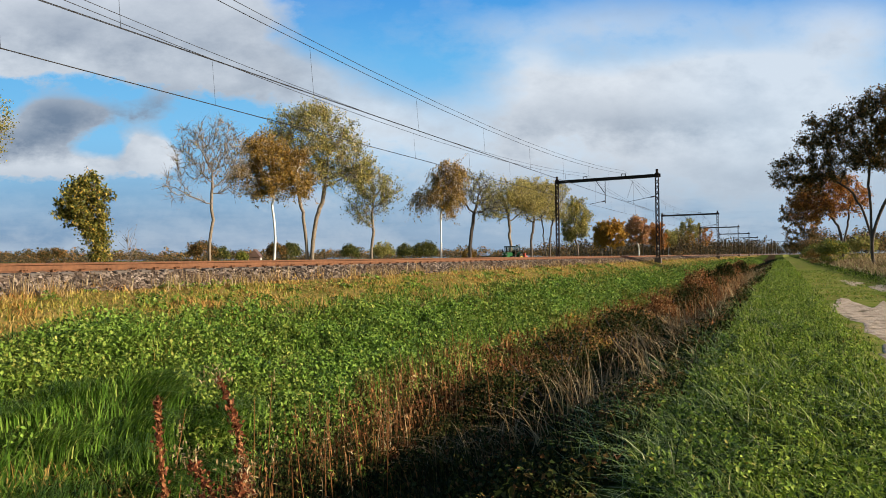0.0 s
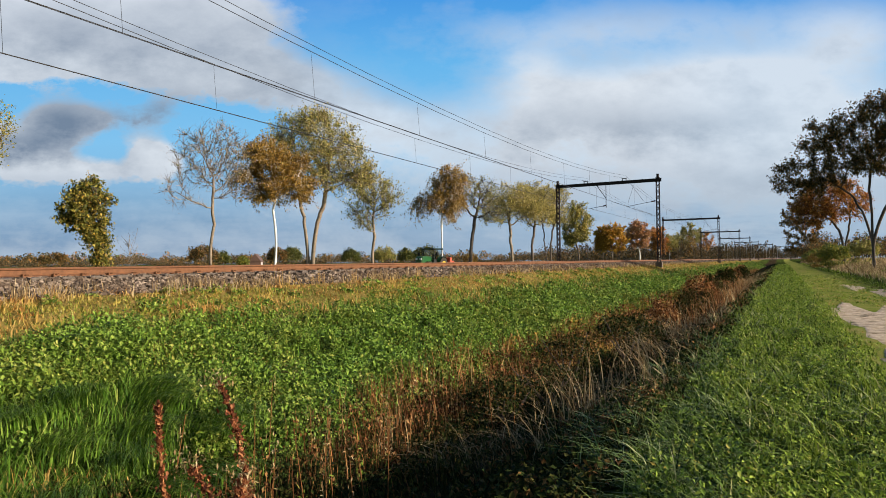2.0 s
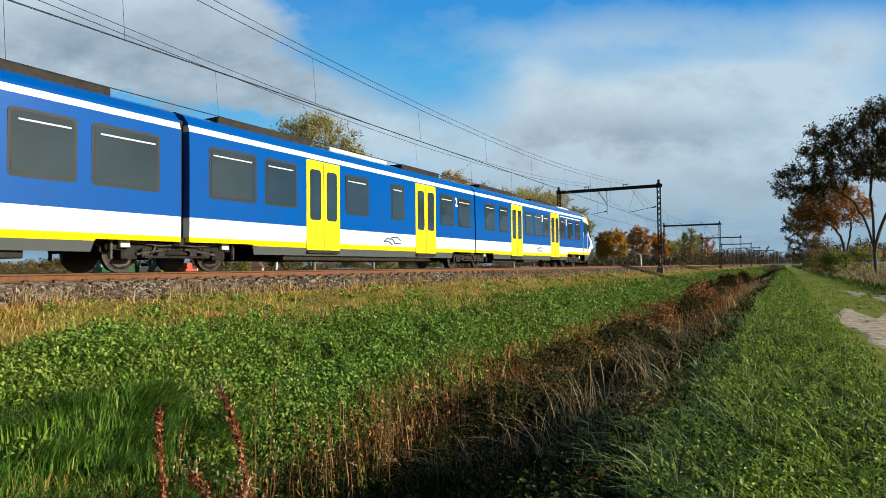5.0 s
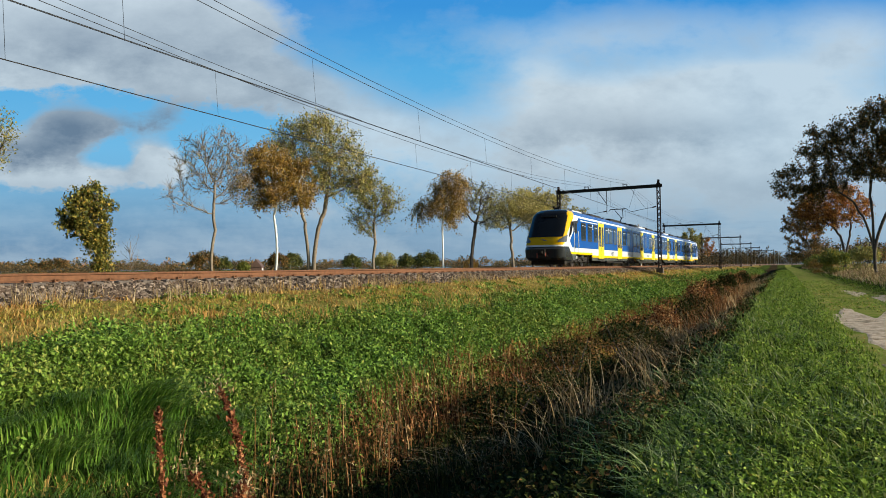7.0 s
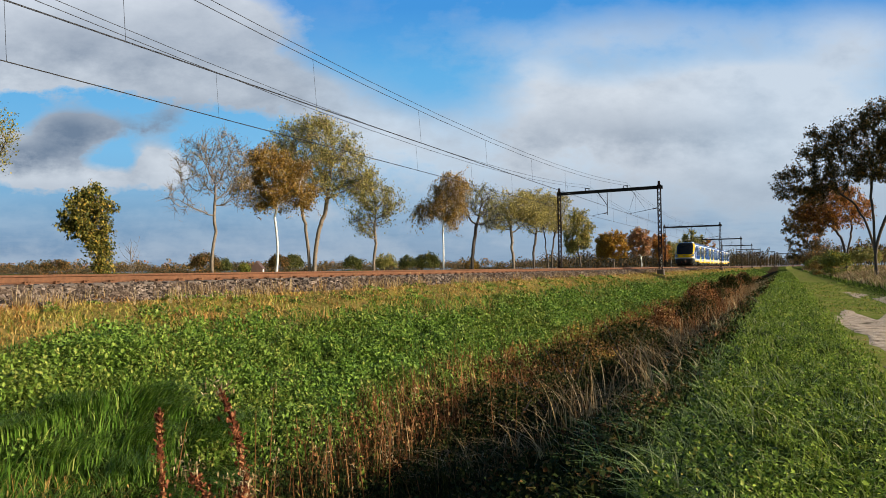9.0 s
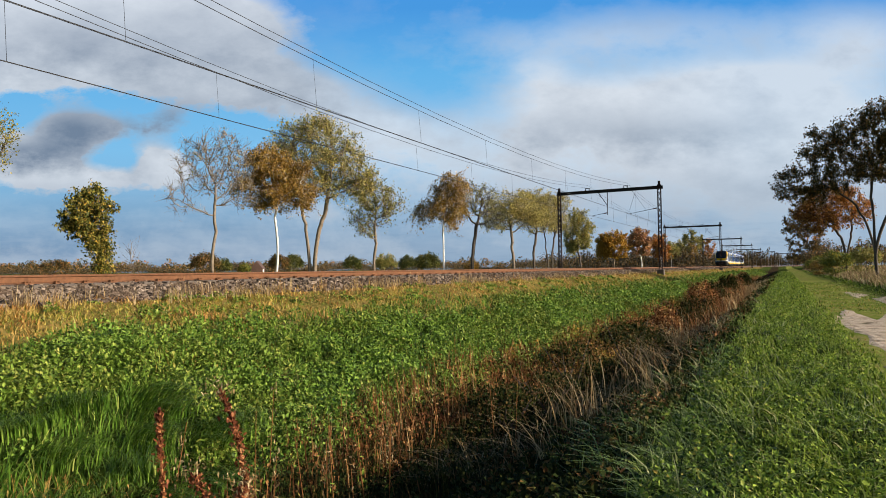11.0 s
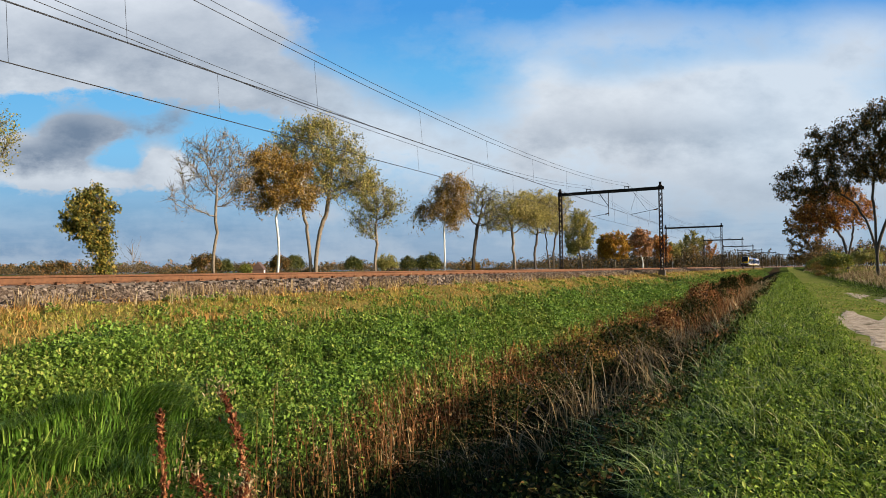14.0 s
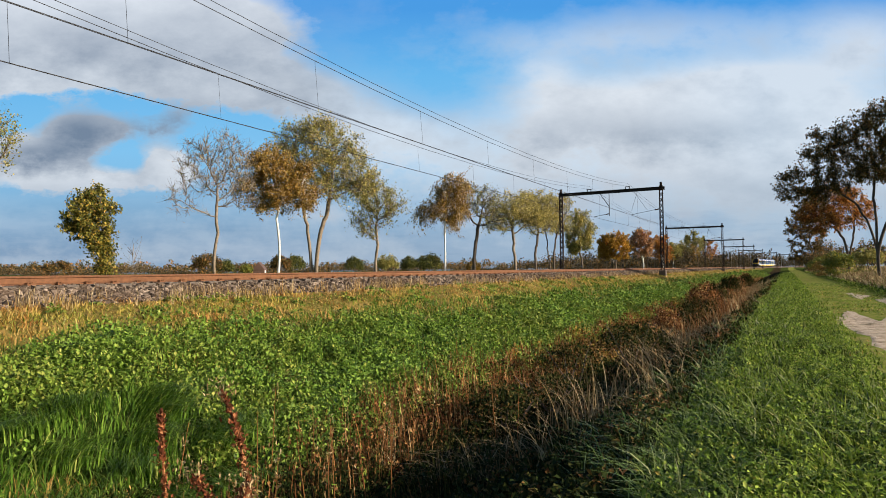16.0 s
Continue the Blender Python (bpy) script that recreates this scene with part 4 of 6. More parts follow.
def trees():
    tree("tree", "autumn tree with thinning green and brown leaves", (-31.0, 13.1, 0.30), 8.9, [(0.4, 7.1, 1.3, 1.8)], 31, BARK, SPARSE, 2200, 0.09)
    tree("tree", "ivy-clad tree with green and ochre leaves", (-31.0, 19.5, 0.30), 6.0, [(-0.6, 4.2, 1.0, 1.1), (-0.7, 5.2, 0.55, 0.6), (-0.2, 3.2, 0.55, 1.0), (-1.3, 3.6, 0.6, 0.6), (0.05, 4.3, 0.5, 0.7), (-0.1, 1.9, 0.3, 0.9)], 32, DARKBARK, IVY, 6500, 0.12, spread=0.32, points=420, clad=3.2, thick=0.8, first=0.5, step=0.24)
    tree("sapling", "bare young tree with thin branches", (-31.0, 21.0, 0.30), 3.2, [(0.1, 2.6, 0.5, 0.7)], 33, BARK, None, 0, 0.1, points=60, thick=0.7)
    tree("tree", "nearly bare tree with pale forked trunk", (-31.0, 26.7, 0.30), 10.5, [(0.1, 8.0, 2.1, 2.3), (-1.9, 5.7, 1.2, 1.0), (1.5, 6.6, 1.1, 1.5), (-1.2, 8.2, 1.2, 1.5)], 34, BARK, SPARSE, 160, 0.09, points=800, thick=0.75, first=0.36, step=0.34, trunks=((0, 0.2),), twigs=3200)
    tree("birch_tree", "white-stemmed birch with hanging ochre leaves", (-31.0, 31.8, 0.30), 10.1, [(-0.3, 8.3, 1.7, 1.5), (1.5, 7.4, 1.4, 1.6), (-1.4, 7.0, 1.0, 1.0), (0.4, 6.5, 1.9, 0.9)], 35, WHITEBARK, OCHRE, 13000, 0.11, weep=0.28, points=420, thick=1.0, first=0.5, twigs=3200)
    tree("tree", "tall two-stemmed tree with yellow-green leaves", (-32.0, 37.2, 0.30), 13.2, [(0.2, 11.2, 3.1, 2.1), (1.8, 8.9, 2.8, 2.2), (-2.0, 10.4, 1.9, 1.9), (3.7, 8.4, 1.4, 1.5), (-1.0, 8.4, 2.0, 1.6)], 36, BARK, YGREEN, 13500, 0.11, trunks=((0, 0.7), (-0.45, -0.5)), points=800, first=0.34, step=0.42, thick=1.2, twigs=3000)
    tree("tree", "small tree with sparse yellow-green leaves", (-31.0, 44.0, 0.30), 8.9, [(0.0, 7.0, 1.8, 1.9), (-0.9, 5.3, 1.4, 1.1), (1.5, 7.0, 1.0, 1.2)], 37, BARK, SPARSE, 2600, 0.12, points=360, first=0.36, step=0.38, thick=1.2)
    tree("birch_tree", "weeping birch with white stem and rusty leaves", (-31.0, 56.1, 0.30), 11.2, [(0.7, 9.2, 1.8, 2.2), (-0.6, 7.8, 1.5, 1.2), (-2.2, 7.3, 1.1, 0.6), (0.9, 7.2, 1.6, 1.0)], 38, WHITEBARK, OCHRE, 10000, 0.12, weep=0.75, points=300, thick=1.1, first=0.5)
    tree("tree", "thinly leaved tree with forked limbs", (-31.0, 62.7, 0.30), 11.0, [(0.8, 9.0, 2.5, 2.1), (2.1, 7.4, 1.9, 1.6), (-1.2, 8.0, 1.4, 1.4)], 39, DARKBARK, SPARSE, 1500, 0.12, points=480, first=0.24, step=0.38, trunks=((0, 0.2),), twigs=3200)
    tree("tree", "roadside tree with yellow-green crown", (-31.0, 75.3, 0.30), 11.2, [(-0.2, 9.0, 3.4, 2.3), (-1.6, 7.4, 2.4, 1.5), (1.8, 8.0, 2.2, 1.8)], 40, BARK, PALEYELLOW, 7000, 0.14, points=420, first=0.26, trunks=((0, -0.2),), twigs=3200)
    tree("tree", "roadside tree with yellow-green crown", (-31.0, 82.4, 0.30), 12.3, [(0.2, 9.8, 3.3, 2.6), (1.0, 7.8, 2.8, 1.6)], 41, DARKBARK, PALEYELLOW, 6000, 0.14, points=360, first=0.28)
    tree("tree", "roadside tree with thin yellow-green crown", (-31.0, 90.1, 0.30), 12.9, [(0.1, 10.2, 3.0, 2.8), (0.6, 8.0, 2.6, 1.8)], 42, DARKBARK, PALEYELLOW, 5000, 0.15, points=320, first=0.28, trunks=((0, 0.2), (-0.6, -0.3)))
    tree("tree", "compact tree with brown-green leaves", (-31.0, 105.3, 0.30), 11.4, [(-0.2, 8.2, 2.7, 3.2), (-0.6, 5.6, 2.6, 2.0)], 43, DARKBARK, YGREEN, 9000, 0.17, points=240, first=0.2)
    tree("tree", "small tree with golden autumn leaves", (-31.0, 129.8, 0.30), 9.3, [(0.0, 5.7, 3.0, 3.0)], 44, BARK, GOLD, 6000, 0.24, points=140, first=0.2)
    tree("tree", "small tree with golden autumn leaves", (-33.0, 129.8, 0.30), 8.5, [(0.0, 5.4, 2.1, 2.4)], 45, BARK, GOLD, 3600, 0.24, points=100, first=0.2)
    tree("tree", "autumn tree with russet leaves", (-31.0, 157.8, 0.30), 11.1, [(0.0, 7.4, 3.9, 3.7)], 46, WHITEBARK, RUSSET, 6500, 0.28, points=140)
    tree("tree", "autumn tree with ochre leaves", (-31.0, 186.0, 0.30), 10.6, [(0.0, 6.7, 3.3, 3.9)], 47, WHITEBARK, ORANGE, 4500, 0.3, points=100)
    tree("tree", "distant roadside tree with thin crown", (-33.0, 269.6, 0.30), 16.3, [(0.0, 11.2, 5.1, 5.1)], 48, BARK, SPARSE, 3600, 0.36, points=120)
    for y, h, mat in ((205.0, 9.0, SPARSE), (226.0, 10.0, YGREEN), (250.0, 10.0, OCHRE), (310.0, 14.0, ORANGE)):
        tree("tree", "far roadside tree with thinning autumn leaves", (-31.0, y, 0.30), h, [(0.0, h * 0.66, h * 0.30, h * 0.32)], int(y), WHITEBARK, mat, 2600, 0.32, points=90, twigs=900)
    tree("oak_tree", "spreading oak with dark green leaves", (7.0, 64.9, 0.60), 14.1, [(-3.0, 10.9, 2.6, 2.2), (-0.2, 12.2, 3.1, 2.2), (-5.6, 8.3, 2.4, 1.8), (0.4, 9.6, 3.0, 2.0), (3.0, 11.6, 3.4, 3.3), (2.2, 13.6, 3.0, 1.8), (-3.2, 8.2, 2.6, 1.2), (4.5, 8.0, 2.4, 2.0)], 49, DARKBARK, OAKLEAF, 21000, 0.15, twigs=4600, trunks=((0, -1.5), (0.05, 1.6), (0.0, -0.1)), points=800, thick=1.0, spread=0.48, first=0.36)
    tree("oak_tree", "oak tree turning orange-brown in autumn", (7.5, 101.0, 0.60), 12.1, [(-1.2, 8.8, 4.3, 3.3), (-4.3, 7.2, 2.6, 2.3)], 50, DARKBARK, ORANGE, 9000, 0.19, points=340, thick=1.4, first=0.4, trunks=((0, -1.0), (0.05, 1.2)))
    tree("oak_tree", "dark leafy tree at the path's bend", (7.5, 231.0, 0.60), 22.5, [(-3.6, 12.9, 4.4, 8.2), (1.5, 15.6, 5.1, 6.9), (-1.3, 5.6, 5.5, 4.6)], 51, DARKBARK, OAKLEAF, 9500, 0.3, points=260)


def bush(name, label, x, y, w, h, mat, n, seed, leaf=0.12, z=None):
    """A shrub: stems that fan out and a ragged mass of leaves in clumps."""
    rng = np.random.default_rng(seed)
    z0 = float(height(x, y)) if z is None else z
    root = thing(name, label, "bush", pose(x, y, z0))
    for k in range(5):
        a = rng.uniform(0, 6.28)
        bm = rod(bmesh.new(), (rng.normal(0, 0.1), rng.normal(0, 0.1), -0.1), (math.cos(a) * w * 0.35, math.sin(a) * w * 0.35, h * rng.uniform(0.6, 0.9)), 0.03, 5, 0.008)
        part("stem", bm, DARKBARK, root)
    cl = rng.normal(size=(60, 3))
    cl *= (rng.uniform(0.3, 1, 60) ** 0.4 / np.linalg.norm(cl, axis=1))[:, None]
    cl[:, 2] = np.abs(cl[:, 2]) ** 0.8 * np.sign(cl[:, 2] + 0.35)
    cl = cl * np.array([w * 0.42, w * 0.42, h * 0.50]) + np.array([0, 0, h * 0.42])
    c = cl[rng.integers(0, 60, n)] + rng.normal(size=(n, 3)) * np.array([w, w, h]) * 0.06
    c[:, 2] = np.abs(c[:, 2])
    lv, lf = leaves(c[:, 0], c[:, 1], c[:, 2], leaf * rng.uniform(0.5, 1.3, n), rng, 0.2, 1.3)
    tagged(part("foliage", as_mesh("foliage", lv, lf, mat), None, root), kind="stuff")
    return root


def spot(px, lateral):
    """Where a thing stands that shows at a given tangent of the view ahead, at that distance from the line's axis."""
    th = radians(28.87) - math.atan(px)
    return -lateral, lateral / math.tan(th)


def far_things():
    """Hedges, field trees, a farm building and woods on the skyline."""
    rng = np.random.default_rng(77)
    # field trees and shrubs: tangent of the view, distance, width, height
    rows = [("round_tree", "round-crowned field tree by the hedge", -0.632, 150, 7.0, 4.6, OAKLEAF, 3000), ("round_tree", "broad green field tree behind the railway", -0.388, 105, 6.6, 5.6, OAKLEAF, 4200),
            ("round_tree", "broad green field tree behind the railway", -0.357, 110, 4.5, 4.0, DEEPGREEN, 2500), ("bush", "pale green shrub at the field edge", -0.325, 100, 3.4, 2.6, BUSH, 1500),
            ("round_tree", "dark green field tree near the road", -0.268, 95, 4.5, 5.0, OAKLEAF, 3500), ("round_tree", "green field tree near the road", -0.245, 97, 5.0, 4.8, DEEPGREEN, 3500),
            ("round_tree", "green field tree near the road", -0.148, 90, 5.0, 4.4, DEEPGREEN, 3500), ("bush", "leafy shrub with yellowing leaves", -0.095, 44, 3.4, 3.0, SPARSE, 2600),
            ("round_tree", "round brown-green field tree", -0.058, 80, 5.0, 4.6, DEEPGREEN, 3600), ("bush", "dense green shrub beside the birch", -0.026, 40, 3.6, 3.0, DEEPGREEN, 3000),
            ("bush", "low golden shrub near the road", 0.045, 40, 2.4, 2.2, OCHRE, 1200)]
    for i, (name, label, u, lat, w, h, mat, n) in enumerate(rows):
        x, y = spot(u, lat)
        bush(name, label, x, y, w, h + 0.4, mat, int(n * 1.6), 300 + i, 0.24 if lat > 60 else 0.16)
    # shrubs on the raised verge beside the path
    for i, (x, y, w, h, mat, n) in enumerate([(6.0, 92, 4.0, 3.0, BUSH, 4000), (6.4, 104, 4.5, 3.4, BUSH, 4000), (5.2, 112, 4.0, 2.4, OCHRE, 2500), (5.5, 128, 5.0, 3.2, BUSH, 4000), (8.2, 84, 3.4, 3.0, SPARSE, 2500), (6.0, 150, 5.0, 4.0, OAKLEAF, 4000), (6.5, 185, 6.0, 5.5, OAKLEAF, 4000)]):
        bush("bush", "yellow-green shrub on the verge below the oaks", x, y, w, h, mat, n, 340 + i, 0.17)
    # bramble and weed mounds that choke the ditch further on
    for i in range(26):
        y = 9.0 + 2.6 * i + rng.uniform(-0.8, 0.8)
        x = -3.9 + rng.normal(0, 0.45)
        w, h = rng.uniform(1.2, 2.2), rng.uniform(0.8, 1.4) * min(1.25, 0.5 + y / 45)
        # Mounds nearer than y 15 take only the near-black leaves, toned for shade.
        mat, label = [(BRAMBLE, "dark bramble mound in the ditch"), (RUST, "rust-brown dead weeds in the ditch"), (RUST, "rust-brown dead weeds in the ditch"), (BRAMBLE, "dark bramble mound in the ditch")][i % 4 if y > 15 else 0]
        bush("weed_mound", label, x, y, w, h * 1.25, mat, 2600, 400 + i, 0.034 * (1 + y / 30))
    # farm building far behind the fields
    x, y = spot(-0.302, 165)
    house = thing("farm_building", "small distant farm building with red-brown roof", "house", pose(x, y, 0.3, 0, 0, 35))
    part("wall", boxes((-1.9, 1.9, -2.6, 2.6, 0, 2.2)), BRICKRED, house)
    bm = bmesh.new()
    a = [bm.verts.new(v) for v in ((-2.2, -2.9, 2.1), (2.2, -2.9, 2.1), (0, -2.9, 4.9), (-2.2, 2.9, 2.1), (2.2, 2.9, 2.1), (0, 2.9, 4.9))]
    for f in ((0, 1, 2), (3, 5, 4), (0, 2, 5, 3), (1, 4, 5, 2), (0, 3, 4, 1)):
        bm.faces.new([a[i] for i in f])
    part("roof", bm, BRICKRED, house)
    part("gate_board", boxes((1.9, 1.96, -0.8, 0.8, 0, 1.9)), WHITEPAINT, house)

    # hedgerows and woods: stems with ragged crowns
    def belt(name, label, xs, ys, hs, ws, per, leaf, stems, mats):
        n = len(xs)
        z = np.full(n, 0.3)
        c = np.repeat(np.arange(n), per)
        q = rng.normal(size=(n * per, 3))
        q *= (rng.uniform(0.1, 1, n * per) ** 0.45 / np.linalg.norm(q, axis=1))[:, None]
        px, py = xs[c] + q[:, 0] * ws[c], ys[c] + q[:, 1] * ws[c]
        pz = z[c] + hs[c] * (0.58 + 0.40 * q[:, 2])
        parts = [leaves(px, py, pz, leaf * rng.uniform(0.5, 1.4, n * per), rng, 0.2, 1.2)]
        if stems:
            V = np.stack([np.stack([xs + dx, ys + dy, z + zz * hs], -1) for zz in (0, 0.8) for dx, dy in ((-0.13, 0), (0.13, 0), (0, 0.13))], 1).reshape(-1, 3)
            b = np.arange(n)[:, None] * 6
            parts.append((V, np.concatenate([b + np.array(f) for f in ((0, 1, 4, 3), (1, 2, 5, 4), (2, 0, 3, 5))], 0)))
        stuff(name, label, "woods", parts, mats)

    u = rng.uniform(-0.85, 0.40, 900)
    th = radians(28.87) - np.arctan(u)
    dist = rng.uniform(330, 520, 900)
    k = dist * np.sin(th) > 45
    th, dist = th[k], dist[k]
    hs = rng.uniform(3.2, 7.0, len(th)) * (0.8 + 0.4 * np.sin(th * 40))
    belt("hedgerow", "distant brown and green hedges on the skyline", -dist * np.sin(th), dist * np.cos(th), hs, hs * 0.9, 90, 0.5, False, [WOODS])
    u = rng.uniform(-0.85, 0.40, 500)
    th = radians(28.87) - np.arctan(u)
    dist = rng.uniform(700, 1100, 500)
    belt("far_woods", "distant dark conifer and leaf woods", -dist * np.sin(th), dist * np.cos(th), rng.uniform(9, 17, 500), rng.uniform(6, 10, 500), 50, 1.8, False, [OAKLEAF])
    # roadside trees close up towards the bend of the line
    y = rng.uniform(190, 620, 420)
    x = bend(y) - rng.uniform(27, 75, 420)
    belt("autumn_woods", "russet autumn trees beside the far railway bend", x, y, rng.uniform(4, 9, 420), rng.uniform(2.2, 4.2, 420), 150, 0.42, True, [WOODS, BARK])
    y = rng.uniform(430, 780, 900)
    x = bend(y) + rng.uniform(-90, 260, 900)
    ok = (x - bend(y) > 4) | (x - bend(y) < -27)
    belt("birch_woods", "pale-stemmed autumn woods where the path ends", x[ok], y[ok], rng.uniform(9, 15, ok.sum()), rng.uniform(2.2, 4.4, ok.sum()), 60, 1.0, True, [WOODS, WHITEBARK])
    y = rng.uniform(230, 430, 60)
    x = rng.uniform(9, 45, 60) + bend(y)
    belt("path_woods", "trees lining the far end of the path", x, y, rng.uniform(7, 13, 60), rng.uniform(2, 3.5, 60), 200, 0.5, True, [OAKLEAF, DARKBARK])


def dock_stems():
    """Tall dead dock plants with rust-red seed heads, dead tufts and fallen stalks by the ditch."""
    rng = np.random.default_rng(9)

    def dock(x, y, h, lean, hook, girth):
        z0 = float(height(x, y))
        root = thing("dock_plant", "tall dead dock with rust-red seed head", "plant", pose(x, y, z0), "dock plants")
        bm, pts = bmesh.new(), []
        for k in range(9):
            s = k / 8
            pts.append(Vector((lean * s * s * h + (hook * max(0, s - 0.85) * 4), 0.03 * math.sin(5 * s), h * s - abs(hook) * max(0, s - 0.85) * 1.5)))
        for a, b in zip(pts, pts[1:]):
            rod(bm, a, b, 0.006, 5)
        part("stem", bm, RUSTSEED, root)
        P = np.array([tuple(p) for p in pts])

        def on_stem(s):
            i = np.clip((s * 8).astype(int), 0, 7)
            return P[i] + (P[i + 1] - P[i]) * (s * 8 - i)[:, None]

        # seeds hang in separate whorls that thin out towards the tip
        n, whorls = 1100, int(24 * h)
        w = rng.integers(0, whorls, n)
        s = np.clip(0.22 + 0.78 * (w + rng.normal(0, 0.22, n)) / whorls, 0, 1)
        big = rng.uniform(0.35, 1.2, whorls)[w] * (1.2 - 0.55 * s) * girth
        c = on_stem(s) + rng.normal(size=(n, 3)) * (0.019 * big)[:, None] * np.array([1, 1, 0.8])
        lv, lf = leaves(c[:, 0], c[:, 1], c[:, 2], rng.uniform(0.009, 0.021, n), rng, 0.0, 1.5)
        tagged(part("seed_head", as_mesh("seed_head", lv, lf, RUSTSEED), None, root), kind="stuff")
        if hook:
            n = 90
            c = P[-1] + rng.normal(size=(n, 3)) * np.array([0.045, 0.03, 0.03])
            lv, lf = leaves(c[:, 0], c[:, 1], c[:, 2], rng.uniform(0.005, 0.011, n), rng, 0.0, 3.0)
            tagged(part("dry_tuft", as_mesh("dry_tuft", lv, lf, DEADGRASS), None, root, "pale dry tuft at the bent tip"), kind="stuff")
        m = 14
        t = rng.uniform(0.05, 0.35, m)
        lv, lf = leaves(rng.normal(0, 0.10, m), rng.normal(0, 0.10, m), t * h, rng.uniform(0.015, 0.03, m), rng, 0.1, 3.0)
        tagged(part("dead_leaves", as_mesh("dead_leaves", lv, lf, DEADGRASS), None, root), kind="stuff")

    for row in DOCKS:
        dock(*row)

    def tuft(name, label, x, y, n, h, lean, mat, wind, w=0.009, spread=0.1):
        z = height(x, y)
        px, py = rng.normal(0, spread, n), rng.normal(0, spread, n)
        V, F = blades(px, py, np.zeros(n) - 0.03, h * rng.uniform(0.5, 1.1, n), np.full(n, w), rng, lean, wind, 5)
        root = thing(name, label, "grass", pose(x, y, float(z)))
        tagged(part("tuft", as_mesh("tuft", V, F, mat), None, root), kind="stuff")

    for x, y in ((-6.6, 4.6), (-6.9, 3.9), (-6.2, 3.6), (-7.3, 5.4), (-6.4, 5.6), (-7.8, 4.6), (-6.0, 4.4), (-6.9, 6.2), (-7.9, 5.5), (-5.8, 5.2), (-7.0, 4.9), (-7.6, 3.9)):
        tuft("grass_tussock", "long arching green grass tussock on the bank", x + rng.normal(0, 0.1), y, 240, rng.uniform(0.7, 1.0), 0.25, LONGGRASS, (rng.uniform(0.9, 1.45), rng.uniform(-1.0, 0.1)), 0.016, 0.2)
    def herb_stalk(x, y, h):
        root = thing("herb_stalk", "withered upright stalk with narrow drying leaves", "plant", pose(x, y, float(height(x, y))), "withered stalks in the ditch")
        lean = rng.normal(0, 0.10, 2)
        top = Vector((lean[0] * h, lean[1] * h, h))
        part("stem", rod(bmesh.new(), (0, 0, -0.05), top, 0.007, 5, 0.003), RUST, root)
        n = int(34 * h)
        s = np.sort(rng.uniform(0.25, 1.0, n))
        a = np.arange(n) * 2.4 + rng.normal(0, 0.3, n)
        d = 0.045 * (1.25 - 0.6 * s)
        lv, lf = leaves(lean[0] * h * s + np.cos(a) * d, lean[1] * h * s + np.sin(a) * d, h * s + 0.02, rng.uniform(0.010, 0.017, n), rng, 0.1, 4.5)
        tagged(part("foliage", as_mesh("foliage", lv, lf, SHADEHERB if rng.uniform() < 0.4 else DEADGRASS), None, root), kind="stuff")

    for k in range(34):
        y = 4.2 * (14.0 / 4.2) ** rng.uniform(0, 1)
        herb_stalk(-4.9 + rng.normal(0, 0.55), y, rng.uniform(0.7, 1.25))
    for x, y in ((-7.4, 7.9), (-6.6, 8.9), (-6.7, 10.2), (-9.3, 9.8), (-8.6, 14.5)):
        tuft("dead_tuft", "small brown tuft of dead grass", x, y, 160, 0.34, 0.6, DEADGRASS, (0.15, -0.1), 0.008, 0.12)
    for x, y in ((-2.9, 9.9), (-3.1, 10.6), (-2.6, 9.2), (-2.4, 8.3), (-1.9, 10.2), (-2.3, 11.4), (-2.0, 12.8), (-2.6, 14.8), (-2.0, 16.4), (-3.4, 17.5), (-2.6, 19.0), (-3.0, 21), (-2.5, 23), (-3.2, 25), (-2.2, 7.0)):
        tuft("fallen_stalks", "bleached stalks leaning over the ditch bank", x + rng.normal(0, 0.1), y, 32, rng.uniform(1.0, 1.5), 0.8, DEADGRASS, (rng.uniform(-0.8, 0.2), rng.uniform(-0.6, 0.2)), 0.015, 0.25)
    # These tussocks take the coarse grass green that has shade in it.
    for x, y in ((-0.9, 5.9), (-1.3, 8.0), (-0.6, 4.7), (-1.1, 7.1), (-1.0, 6.4), (-0.4, 6.5), (-0.75, 5.3), (-1.3, 9.6)):
        tuft("grass_tussock", "loose tussock of glossy green grass by the path", x, y, 90, 0.40, 0.8, SHADEGRASS, (-0.7, -0.25), 0.013, 0.2)
    for y in np.arange(22, 66, 2.6):
        tuft("tall_dry_weeds", "tall tan dry weeds along the ditch edge", -2.5 + rng.normal(0, 0.35), float(y), 90, rng.uniform(0.9, 1.4), 0.45, DEADGRASS if rng.uniform() < 0.4 else RUST, (-0.2, 0.0), 0.022, 0.45)
    for y in (12.2, 14.0, 15.4, 19.5, 23, 29, 36):
        tuft("tall_straw", "thin pale straw standing along the ballast", -11.7 + rng.normal(0, 0.1), y, 26, rng.uniform(0.45, 0.65), 0.25, DRY, (-0.05, 0.0), 0.008, 0.09)


RUSTSEED = leafy("rust_red_seeds", (0.0, (0.07, 0.018, 0.009)), (0.5, (0.22, 0.065, 0.025)), (1.0, (0.46, 0.21, 0.09)), trans=0.2, rough=0.7)
